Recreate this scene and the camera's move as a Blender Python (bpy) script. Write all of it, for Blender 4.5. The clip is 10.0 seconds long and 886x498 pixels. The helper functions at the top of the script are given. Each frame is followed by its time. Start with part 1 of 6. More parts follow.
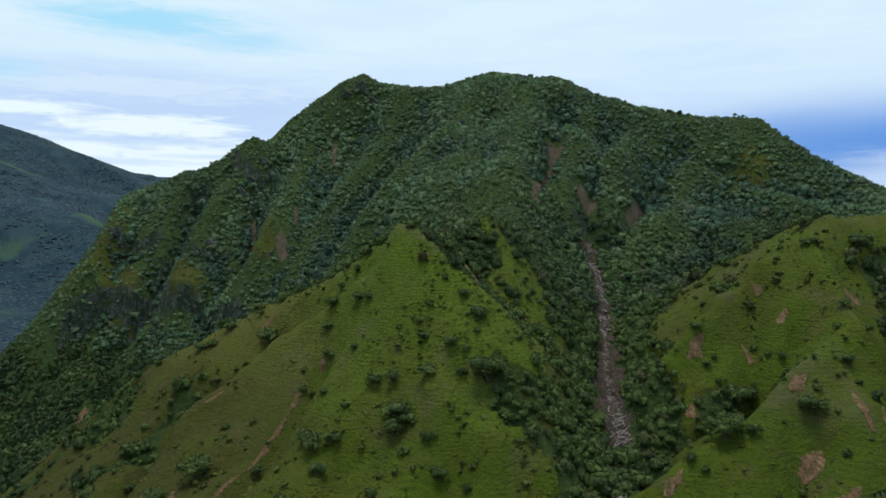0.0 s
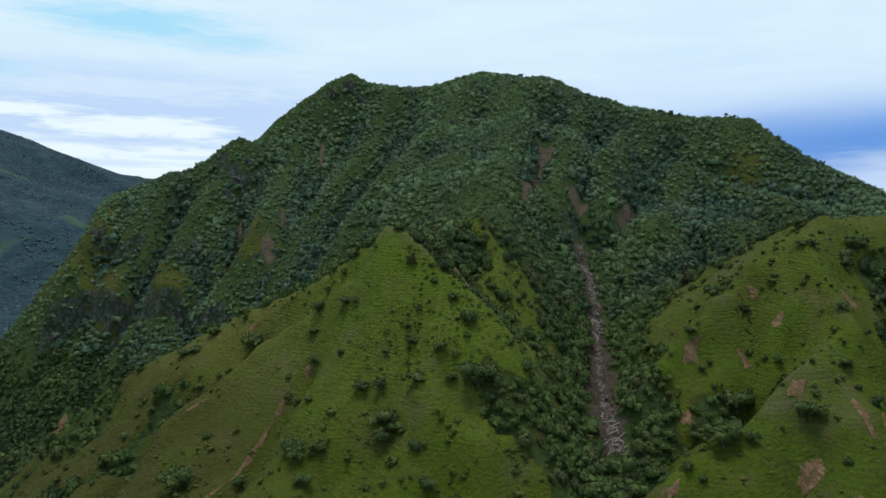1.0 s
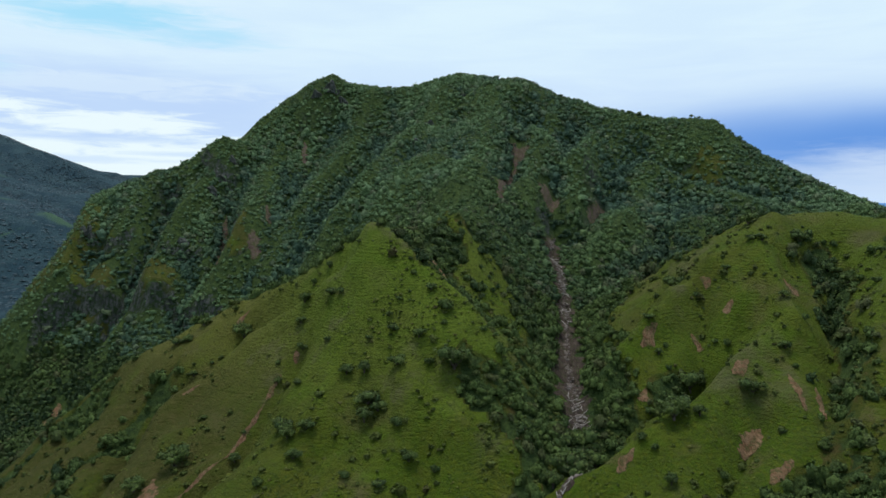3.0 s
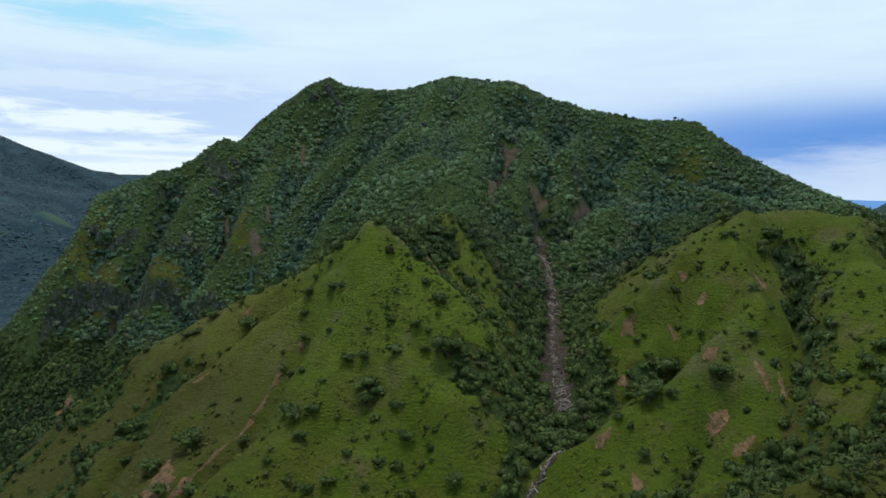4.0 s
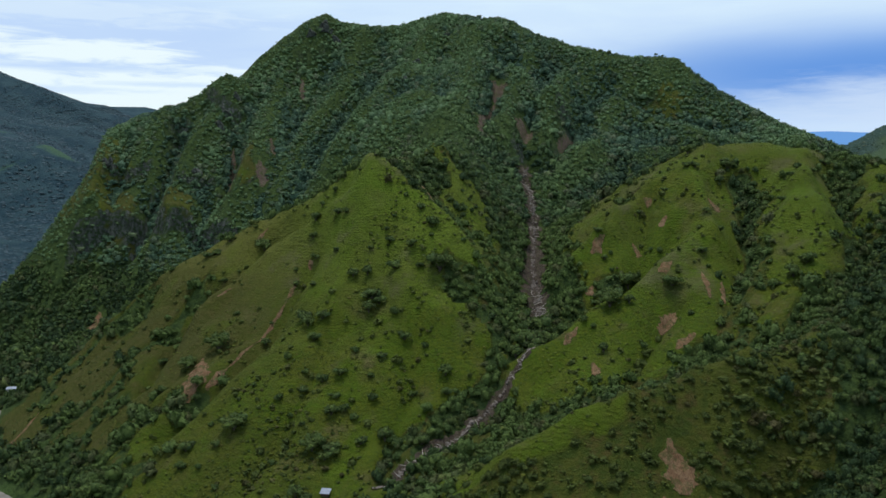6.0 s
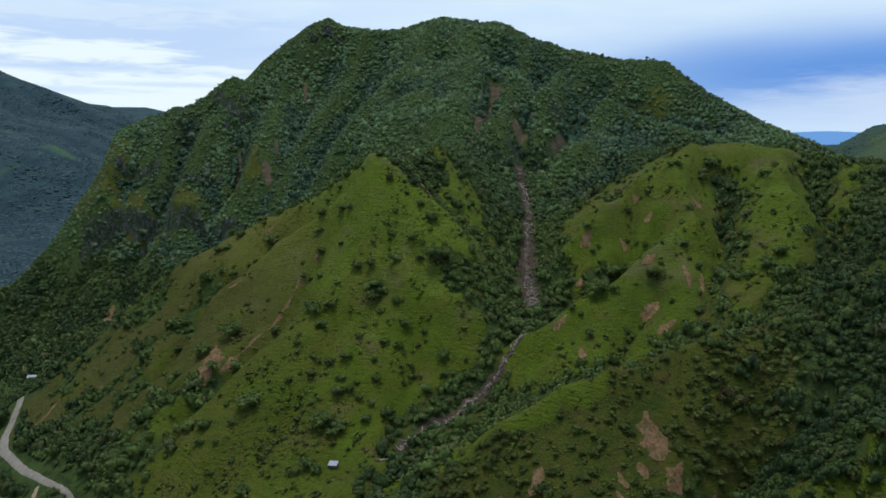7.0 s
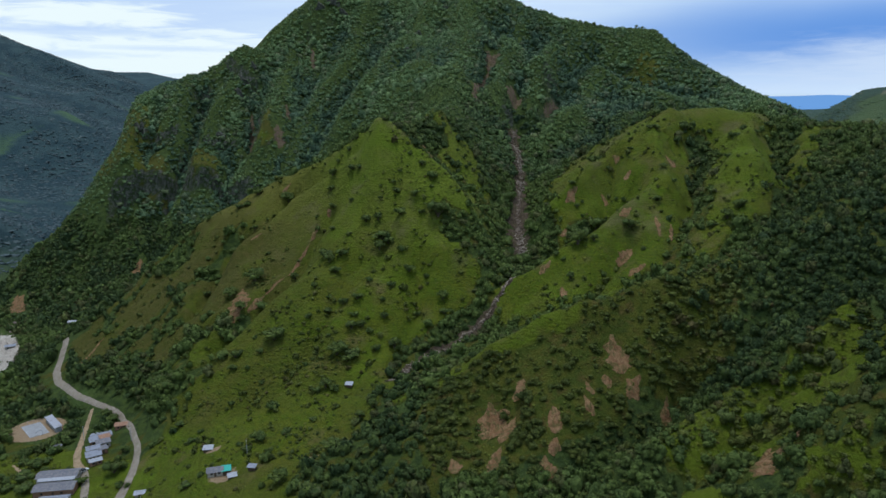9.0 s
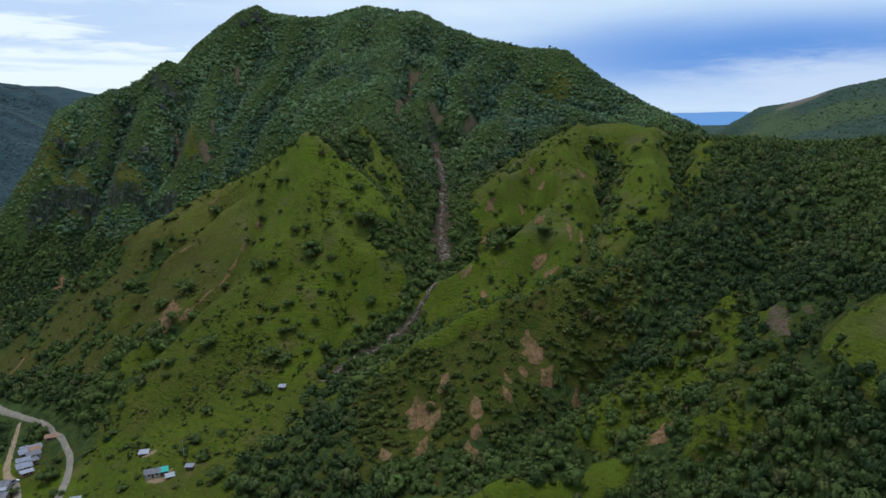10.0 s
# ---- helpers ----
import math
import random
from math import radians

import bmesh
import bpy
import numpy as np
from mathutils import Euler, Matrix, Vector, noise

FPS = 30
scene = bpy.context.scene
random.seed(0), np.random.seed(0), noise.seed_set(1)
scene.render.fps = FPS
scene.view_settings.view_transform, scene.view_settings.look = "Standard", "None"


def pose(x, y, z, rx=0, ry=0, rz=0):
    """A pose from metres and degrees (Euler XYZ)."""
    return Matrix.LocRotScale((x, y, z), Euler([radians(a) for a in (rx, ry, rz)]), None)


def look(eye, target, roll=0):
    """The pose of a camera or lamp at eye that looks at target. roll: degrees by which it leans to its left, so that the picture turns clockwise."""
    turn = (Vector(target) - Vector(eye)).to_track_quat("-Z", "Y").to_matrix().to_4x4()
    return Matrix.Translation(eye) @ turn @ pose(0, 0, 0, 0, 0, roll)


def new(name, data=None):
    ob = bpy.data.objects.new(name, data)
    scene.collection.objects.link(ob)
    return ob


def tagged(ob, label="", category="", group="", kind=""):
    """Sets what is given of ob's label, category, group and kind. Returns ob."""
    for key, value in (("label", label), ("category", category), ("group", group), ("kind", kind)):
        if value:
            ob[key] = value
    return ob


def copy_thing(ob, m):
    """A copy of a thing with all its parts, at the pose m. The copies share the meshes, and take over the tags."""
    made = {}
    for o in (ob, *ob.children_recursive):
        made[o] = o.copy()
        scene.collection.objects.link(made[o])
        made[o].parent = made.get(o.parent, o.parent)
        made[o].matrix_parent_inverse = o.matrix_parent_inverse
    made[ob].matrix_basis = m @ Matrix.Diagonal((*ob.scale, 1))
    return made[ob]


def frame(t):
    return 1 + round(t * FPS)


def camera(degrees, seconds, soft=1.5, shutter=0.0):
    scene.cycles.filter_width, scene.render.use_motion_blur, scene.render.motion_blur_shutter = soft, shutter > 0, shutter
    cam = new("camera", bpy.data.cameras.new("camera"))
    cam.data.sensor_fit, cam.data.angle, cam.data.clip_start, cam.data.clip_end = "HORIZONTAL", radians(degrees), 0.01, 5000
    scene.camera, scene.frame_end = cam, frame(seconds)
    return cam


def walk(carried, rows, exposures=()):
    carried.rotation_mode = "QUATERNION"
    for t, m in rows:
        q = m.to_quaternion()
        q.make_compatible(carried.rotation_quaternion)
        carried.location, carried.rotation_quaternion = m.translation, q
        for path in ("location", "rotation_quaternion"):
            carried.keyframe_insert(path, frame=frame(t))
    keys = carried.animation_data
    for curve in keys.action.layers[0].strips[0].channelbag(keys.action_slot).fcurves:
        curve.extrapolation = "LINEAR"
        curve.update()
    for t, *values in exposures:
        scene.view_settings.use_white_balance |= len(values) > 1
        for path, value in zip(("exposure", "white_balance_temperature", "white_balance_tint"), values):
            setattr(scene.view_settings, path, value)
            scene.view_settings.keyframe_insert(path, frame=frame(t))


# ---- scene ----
# camera and its flight: seconds, place, turn
cam = camera(64.04, 10.0, soft=1.55)
PATH = [
    (0, 0.00, 0.00, 158.00, 86.70, -0.30, -0.00),
    (0.5, 0.13, 1.87, 157.90, 86.75, -0.28, -0.19),
    (1, 0.48, 7.54, 158.19, 86.79, -0.19, -0.81),
    (1.5, 0.76, 9.06, 158.51, 86.81, -0.20, -1.15),
    (2, 0.76, 3.80, 158.45, 86.77, -0.17, -1.64),
    (2.5, 0.59, -4.80, 158.31, 86.62, -0.18, -2.13),
    (4, -0.46, -36.03, 158.94, 86.40, -0.04, -2.98),
    (4.5, -0.93, -46.64, 159.23, 86.34, 0.00, -3.17),
    (4.7, -1.14, -50.86, 159.32, 86.05, 0.02, -3.22),
    (4.8, -1.24, -52.97, 159.36, 83.50, 0.02, -3.25),
    (4.9, -1.34, -55.08, 159.40, 80.00, 0.03, -3.27),
    (5, -1.44, -57.19, 159.44, 78.84, 0.04, -3.30),
    (5.1, -1.54, -59.40, 159.46, 79.75, 0.04, -3.33),
    (5.2, -1.64, -61.60, 159.47, 80.65, 0.04, -3.36),
    (5.3, -1.74, -63.80, 159.48, 80.95, 0.04, -3.39),
    (5.5, -1.95, -68.21, 159.51, 80.99, 0.04, -3.44),
    (7, -3.21, -102.06, 160.20, 80.98, 0.07, -3.57),
    (7.5, -3.74, -113.35, 160.38, 80.96, 0.09, -3.58),
    (8, -4.24, -124.57, 160.63, 80.90, 0.15, -3.57),
    (8.5, -4.64, -136.00, 160.95, 81.64, 0.19, -3.56),
    (8.6, -4.73, -138.24, 160.99, 80.55, 0.19, -3.54),
    (8.7, -4.82, -140.48, 161.03, 79.90, 0.19, -3.53),
    (8.8, -4.91, -142.72, 161.07, 79.10, 0.19, -3.52),
    (8.9, -5.00, -144.97, 161.10, 78.50, 0.19, -3.51),
    (9, -5.09, -147.21, 161.14, 78.19, 0.19, -3.49),
    (9.1, -5.19, -149.46, 161.16, 78.15, 0.16, -3.50),
    (9.2, -5.30, -151.72, 161.18, 78.55, 0.13, -3.50),
    (9.3, -5.40, -153.97, 161.19, 78.90, 0.10, -3.50),
    (9.5, -5.61, -158.48, 161.22, 79.35, 0.03, -3.50),
    (9.6, -5.82, -160.58, 161.18, 79.35, 0.06, -4.55),
    (9.7, -6.04, -162.69, 161.14, 79.35, 0.08, -9.30),
    (9.8, -6.25, -164.79, 161.09, 79.35, 0.11, -12.47),
    (9.9, -6.46, -166.89, 161.06, 79.37, 0.10, -10.40),
    (10, -6.67, -169.00, 161.02, 79.40, 0.08, -9.48),
]
walk(cam, [(r[0], pose(*r[1:])) for r in PATH])

# ---- daylight: broken cloud, the sun veiled on the left ----
SUN_DIR = Vector((-0.06, 0.17, 0.97)).normalized()
world = bpy.data.worlds.new("sky")
scene.world = world
world.use_nodes = True
wn, wl = world.node_tree.nodes, world.node_tree.links
wn.clear()


def wnode(kind, **inputs):
    n = wn.new(kind)
    for k, v in inputs.items():
        n.inputs[int(k[1:]) if k[0] == "i" and k[1:].isdigit() else k].default_value = v
    return n


def wmath(op, a, b=None, c=None, clamp=False):
    n = wn.new("ShaderNodeMath")
    n.operation, n.use_clamp = op, clamp
    for i, v in enumerate((a, b, c)):
        if v is None:
            continue
        if isinstance(v, (int, float)):
            n.inputs[i].default_value = v
        else:
            wl.new(v, n.inputs[i])
    return n.outputs[0]


def wstep(v, lo, hi):
    n = wn.new("ShaderNodeMapRange")
    n.interpolation_type = "SMOOTHSTEP"
    wl.new(v, n.inputs["Value"])
    n.inputs["From Min"].default_value, n.inputs["From Max"].default_value = lo, hi
    return n.outputs["Result"]


def wnoise(vec, scale, detail, rough=0.55, distort=0.0):
    n = wn.new("ShaderNodeTexNoise")
    wl.new(vec, n.inputs["Vector"])
    n.inputs["Scale"].default_value, n.inputs["Detail"].default_value = scale, detail
    n.inputs["Roughness"].default_value, n.inputs["Distortion"].default_value = rough, distort
    return n.outputs["Fac"]


def wmix(fac, a, b):
    n = wn.new("ShaderNodeMix")
    n.data_type = "RGBA"
    for sock, v in ((n.inputs["Factor"], fac), (n.inputs["A"], a), (n.inputs["B"], b)):
        if isinstance(v, (tuple, float)):
            sock.default_value = v
        else:
            wl.new(v, sock)
    return n.outputs["Result"]


coord = wn.new("ShaderNodeTexCoord").outputs["Generated"]
sep = wn.new("ShaderNodeSeparateXYZ")
wl.new(coord, sep.inputs[0])
DX, DY, DZ = sep.outputs
azim = wmath("ARCTAN2", DX, DY)                       # 0 ahead, positive to the right
flat = wn.new("ShaderNodeCombineXYZ")                 # long streaks lying along the horizon
wl.new(wmath("MULTIPLY", azim, 1.0), flat.inputs[0])
wl.new(wmath("MULTIPLY", DZ, 4.0), flat.inputs[1])
streaks = wnoise(flat.outputs[0], 2.3, 6, 0.48, 0.3)
sky = wn.new("ShaderNodeTexSky")
sky.sky_type, sky.sun_disc = "NISHITA", False
sky.sun_elevation, sky.sun_rotation = math.asin(SUN_DIR.z), math.atan2(SUN_DIR.x, SUN_DIR.y)
sky.air_density, sky.dust_density, sky.ozone_density = 1.0, 0.0, 3.0
clear_sky = wn.new("ShaderNodeMix")
clear_sky.data_type, clear_sky.blend_type = "RGBA", "MULTIPLY"
clear_sky.inputs["Factor"].default_value = 1.0
wl.new(sky.outputs[0], clear_sky.inputs["A"])
clear_sky.inputs["B"].default_value = (0.05, 0.075, 0.11, 1)
# high pale sheet of cloud; torn bright streaks low on the left, a gap of clear sky above them, a blue-grey bank on the right
thin = wn.new("ShaderNodeCombineXYZ")
wl.new(azim, thin.inputs[0])
wl.new(wmath("MULTIPLY", DZ, 7.0), thin.inputs[1])
torn = wnoise(thin.outputs[0], 15.0, 8, 0.62, 0.8)
drift = wnoise(thin.outputs[0], 4.5, 7, 0.58, 0.5)


def bar(az, dz, reach, depth, fray=1.3, source=None):
    """A cloud lying along the horizon: 1 within, 0 without, its edge torn by the drift."""
    a, b = wmath("DIVIDE", wmath("SUBTRACT", azim, az), reach), wmath("DIVIDE", wmath("SUBTRACT", DZ, dz), depth)
    d = wmath("SQRT", wmath("ADD", wmath("MULTIPLY", a, a), wmath("MULTIPLY", b, b)))
    return wmath("ADD", d, wmath("MULTIPLY", wmath("SUBTRACT", source or torn, 0.5), fray))


def most(*values):
    v = values[0]
    for w in values[1:]:
        v = wmath("MAXIMUM", v, w)
    return v


def within(v, soft):
    return wmath("SUBTRACT", 1.0, wstep(v, 1.0 - soft, 1.0 + soft))


tone = wmix(wstep(drift, 0.30, 0.70), (0.58, 0.77, 0.99, 1), (0.69, 0.88, 1.0, 1))
tone = wmix(wstep(DZ, 0.10, 0.24), wmix(0.5, tone, (0.60, 0.74, 0.98, 1)), wmix(0.5, tone, (0.74, 0.91, 1.0, 1)))
tone = wmix(wmath("MULTIPLY", within(bar(-0.36, 0.125, 0.26, 0.045, 0.9, drift), 0.6), 0.75), tone, (0.50, 0.67, 0.96, 1))
gap = most(within(bar(-0.39, 0.232, 0.10, 0.017, 2.2), 0.9), wmath("MULTIPLY", within(bar(-0.29, 0.216, 0.08, 0.010, 2.6), 0.9), 0.7), wmath("MULTIPLY", within(bar(-0.56, 0.160, 0.05, 0.012, 2.2), 0.9), 0.6))
tone = wmix(wmath("MULTIPLY", gap, 0.9), tone, (0.36, 0.73, 0.96, 1))
glow = most(within(bar(-0.393, 0.104, 0.105, 0.0135, 2.4), 0.40), within(bar(-0.34, 0.052, 0.21, 0.032, 2.8), 0.45), within(bar(-0.52, 0.119, 0.065, 0.0075, 2.6), 0.5),
            within(bar(-0.47, 0.072, 0.09, 0.010, 2.6), 0.5), within(bar(-0.60, 0.055, 0.20, 0.030, 2.6), 0.5), wmath("MULTIPLY", within(bar(-0.42, 0.150, 0.20, 0.012, 3.4), 0.6), 0.35))
tone = wmix(wstep(DZ, 0.26, 0.55), tone, wmix(drift, (0.37, 0.52, 0.76, 1), (0.52, 0.68, 0.93, 1)))
rift = most(within(bar(-0.40, 0.084, 0.09, 0.0035, 3.0), 0.8), within(bar(-0.30, 0.066, 0.07, 0.003, 3.0), 0.8), within(bar(-0.44, 0.058, 0.10, 0.004, 3.0), 0.8))
glow = wmath("MULTIPLY", glow, wmath("SUBTRACT", 1.0, wmath("MULTIPLY", rift, 0.75)))
cloud = wmix(glow, tone, (0.83, 0.96, 1.0, 1))
shade = within(bar(0.60, 0.082, 0.34, 0.046, 0.7, streaks), 0.75)
deep = within(bar(0.56, 0.078, 0.24, 0.030, 0.9, streaks), 0.8)
veil = wmath("MULTIPLY", within(bar(0.68, 0.040, 0.17, 0.030, 1.4), 0.7), 0.85)
cloud = wmix(wmath("MULTIPLY", shade, 0.85), cloud, (0.24, 0.44, 0.84, 1))
cloud = wmix(wmath("MULTIPLY", deep, 0.9), cloud, (0.125, 0.31, 0.75, 1))
cloud = wmix(veil, cloud, (0.60, 0.74, 0.95, 1))
mask = wstep(wmath("ADD", wmath("MULTIPLY", wstep(DZ, -0.02, 0.03), 0.7), wmath("MULTIPLY", streaks, 0.3)), 0.25, 0.60)
col = wmix(mask, clear_sky.outputs["Result"], cloud)
back = wn.new("ShaderNodeBackground")
wl.new(col, back.inputs["Color"])
back.inputs["Strength"].default_value = 1.0
wl.new(back.outputs[0], wn.new("ShaderNodeOutputWorld").inputs[0])

lamp = bpy.data.lights.new("sun", "SUN")
lamp.energy, lamp.angle, lamp.color = 2.5, radians(22), (1.0, 0.98, 0.97)
sun = new("sun", lamp)
sun.matrix_world = look(SUN_DIR * 900 + Vector((0, 250, 100)), (0, 250, 100))

# ---- the lie of the land ----
# crest lines, gullies and slopes as lines of places in metres; the ground is drawn smoothly through them
CRESTS = {
    "skyline": [(-267, 680, 182), (-259, 680, 187), (-232, 672, 177), (-203, 640, 173), (-184, 610, 187), (-171, 592, 211), (-156, 588, 218), (-143, 592, 211), (-140, 606, 216), (-130, 622, 238), (-114, 642, 257), (-94, 646, 272), (-79, 647, 278), (-72, 647, 282), (-63, 650, 276), (-55, 660, 273),
                (-21, 662, 271), (5, 655, 271), (23, 646, 277), (43, 642, 282), (60, 640, 279), (78, 637, 275), (85, 634, 271), (93, 632, 277), (105, 622, 272), (125, 600, 257), (144, 580, 246), (164, 570, 239), (180, 563, 236), (200, 555, 231), (222, 545, 231), (237, 535, 229), (262, 528, 207), (291, 520, 187), (310, 486, 170), (330, 455, 157)],
    "left_edge": [(-254, 668, 178), (-262, 630, 171), (-268, 575, 147), (-276, 525, 105), (-298, 475, 58), (-318, 450, 36)],
    "knob_rib": [(-166, 575, 200), (-192, 545, 168), (-225, 512, 135), (-236, 480, 110)],
    "cliff_rib": [(-125, 578, 194), (-132, 540, 164), (-160, 485, 122), (-172, 460, 108)],
    "middle_rib": [(38, 620, 262), (16, 581, 231), (4, 520, 200), (-7, 455, 173)],
    "neck": [(-20, 301, 146), (-2, 321, 140), (22, 345, 153), (45, 390, 166), (67, 458, 184), (95, 520, 215)],
    "left_spur": [(-20, 301, 146), (-31, 305, 140), (-40, 312, 133), (-62, 322, 122), (-85, 332, 112), (-107, 335, 100), (-140, 333, 81), (-171, 325, 54), (-198, 310, 32), (-213, 290, 15)],
    "spur_rib": [(-20, 299, 144), (-48, 302, 118), (-76, 312, 99), (-93, 291, 79), (-114, 254, 57)],
    "spur_right": [(-20, 301, 146), (-7, 297, 145), (0, 292, 139), (8, 285, 131), (15, 279, 124), (22, 272, 118), (28, 265, 111), (33, 257, 104), (37, 246, 93), (41, 234, 82)],
    "right_hill": [(95, 318, 108), (105, 336, 115), (129, 342, 130), (151, 342, 142), (172, 338, 151), (192, 331, 157), (209, 320, 158), (229, 305, 154), (255, 285, 149), (285, 260, 146), (320, 235, 146), (390, 215, 155)],
    "right_rib_a": [(172, 335, 150), (156, 305, 145), (145, 285, 130), (126, 258, 105), (110, 235, 95), (92, 221, 88), (75, 188, 70)],
    "right_rib_b": [(212, 300, 149), (200, 276, 134), (194, 248, 126), (187, 222, 117), (172, 205, 105), (158, 194, 95)],
    "right_rib_c": [(130, 340, 131), (121, 305, 122), (98, 280, 106), (86, 262, 92)],
    "near_spur": [(270, 225, 140), (214, 190, 124), (174, 154, 109), (139, 146, 95), (112, 140, 88), (72, 132, 77), (52, 132, 69), (30, 126, 58), (10, 114, 46), (-10, 100, 39)],
    "green_hill": [(260, -10, 150), (200, 6, 124), (163, 16, 103), (140, 24, 86), (119, 30, 71), (98, 34, 55), (80, 37, 44), (52, 38, 43), (30, 40, 32)],
}
GULLIES = {
    "slide": [(104, 470, 186), (95, 440, 164), (86, 415, 145), (80, 394, 129), (82, 369, 121), (80, 348, 107), (73, 313, 96), (67, 278, 85), (63, 248, 76), (63, 233, 71), (58, 217, 66), (46, 202, 63), (32, 190, 54), (21, 179, 49), (11, 172, 46), (2, 165, 43), (-6, 158, 40), (-30, 148, 33)],
    "behind_spur": [(-10, 380, 128), (-60, 400, 92), (-110, 395, 66), (-160, 380, 42), (-205, 350, 20), (-240, 310, 6)],
    "behind_hill": [(110, 372, 116), (150, 385, 128), (200, 380, 136), (245, 360, 138), (285, 335, 134), (330, 320, 130)],
    "right_trees": [(186, 294, 133), (175, 270, 119), (160, 238, 102), (143, 208, 88), (118, 184, 77)],
    "far_trees": [(236, 292, 143), (226, 270, 130), (219, 250, 121), (206, 222, 108), (192, 200, 98)],
    "near_gully": [(230, 210, 116), (188, 190, 100), (150, 176, 85), (115, 166, 75), (80, 160, 65), (50, 155, 57), (27, 150, 50), (0, 140, 41)],
    "green_gully": [(210, 120, 104), (180, 102, 90), (155, 90, 81), (127, 64, 66), (108, 52, 51), (85, 52, 44), (60, 50, 40)],
    "river": [(-420, 900, 8), (-370, 640, 3), (-350, 450, 1), (-320, 370, 0), (-284, 343, -1), (-262, 300, -2), (-252, 262, -3), (-262, 200, -4), (-290, 120, -5), (-320, 0, -7), (-340, -200, -9)],
    "spur_hollow": [(8, 312, 136), (20, 298, 121), (32, 282, 108), (42, 262, 93), (48, 245, 78)],
    "face_left": [(-95, 610, 220), (-100, 560, 180), (-118, 490, 135), (-130, 440, 95)],
    "face_mid": [(-30, 610, 236), (-40, 545, 190), (-50, 470, 152), (-55, 430, 120)],
    "face_right": [(130, 560, 222), (150, 500, 178), (150, 440, 148)],
}
SLOPES = {
    "spur_face": [(-47, 284, 98), (-24, 258, 94), (-18, 234, 83), (6, 215, 67), (-26, 194, 57), (1, 186, 50), (-72, 252, 66), (-49, 217, 65), (-61, 190, 49), (-89, 227, 55)],
    "spur_foot": [(-79, 178, 38), (-121, 194, 29), (-28, 142, 36), (-78, 157, 23), (-55, 129, 26), (-84, 121, 21), (-69, 94, 22), (-39, 110, 26), (-33, 101, 33), (-8, 85, 36), (-158, 316, 50), (-111, 298, 70)],
    "village": [(-184, 199, 1), (-180, 171, 1), (-152, 170, 3), (-150, 137, 2), (-129, 170, 9), (-141, 192, 7), (-211, 268, 8), (-196, 236, 8), (-127, 150, 5), (-118, 120, 4), (-180, 120, 0), (-140, 60, 0),
                (-90, 40, 8), (-60, 50, 15), (-230, 240, -1), (-225, 150, -2)],
    "left_foot": [(-207, 441, 68), (-243, 417, 34), (-207, 405, 34), (-271, 405, 17), (-283, 386, 4), (-214, 385, 33), (-170, 440, 86), (-212, 466, 95)],
    "main_face": [(-88, 576, 196), (67, 458, 182), (116, 483, 205), (116, 432, 152), (85, 433, 163), (205, 501, 184), (250, 470, 170), (270, 420, 150), (180, 420, 146), (42, 340, 134), (52, 310, 108)],
    "hill_face": [(165, 288, 126), (71, 218, 73), (101, 286, 101), (97, 277, 104), (115, 268, 104), (162, 275, 122), (129, 218, 96), (110, 210, 83), (233, 257, 131), (214, 215, 115), (250, 240, 132)],
    "near_face": [(80, 116, 64), (61, 115, 67), (83, 101, 54), (92, 90, 50), (69, 66, 46), (39, 103, 51), (32, 99, 43), (12, 80, 36), (116, 106, 65), (120, 128, 79), (142, 120, 85), (154, 139, 93), (174, 120, 98)],
    "near_low": [(153, 60, 84), (147, 43, 90), (184, 70, 108), (108, 20, 52), (60, 10, 22), (126, 5, 66), (220, 60, 125), (280, 120, 140), (30, 60, 33), (0, 50, 24)],
    "behind_camera": [(-40, -20, 2), (-120, -80, -4), (20, -150, -2), (90, -90, 20), (200, -120, 90), (350, -60, 150), (420, 100, 165), (-60, -300, 0), (300, -350, 140), (100, -400, 60)],
    "back_slopes": [(-260, 730, 130), (-100, 740, 215), (50, 740, 215), (200, 660, 170), (330, 570, 120), (400, 470, 110), (0, 1000, 90), (350, 850, 60), (-330, 560, 30), (-345, 490, 10), (-360, 430, 5), (-312, 640, 56)],
    "west_cliff": [(-276, 640, 108), (-284, 600, 92), (-287, 575, 80), (-294, 525, 44), (-314, 475, 20), (-334, 450, 9)],
    "far_bank": [(-330, 300, 0), (-380, 360, 8), (-440, 300, 40), (-520, 420, 90), (-420, 120, 20), (-560, 0, 120), (-480, 640, 60)],
}
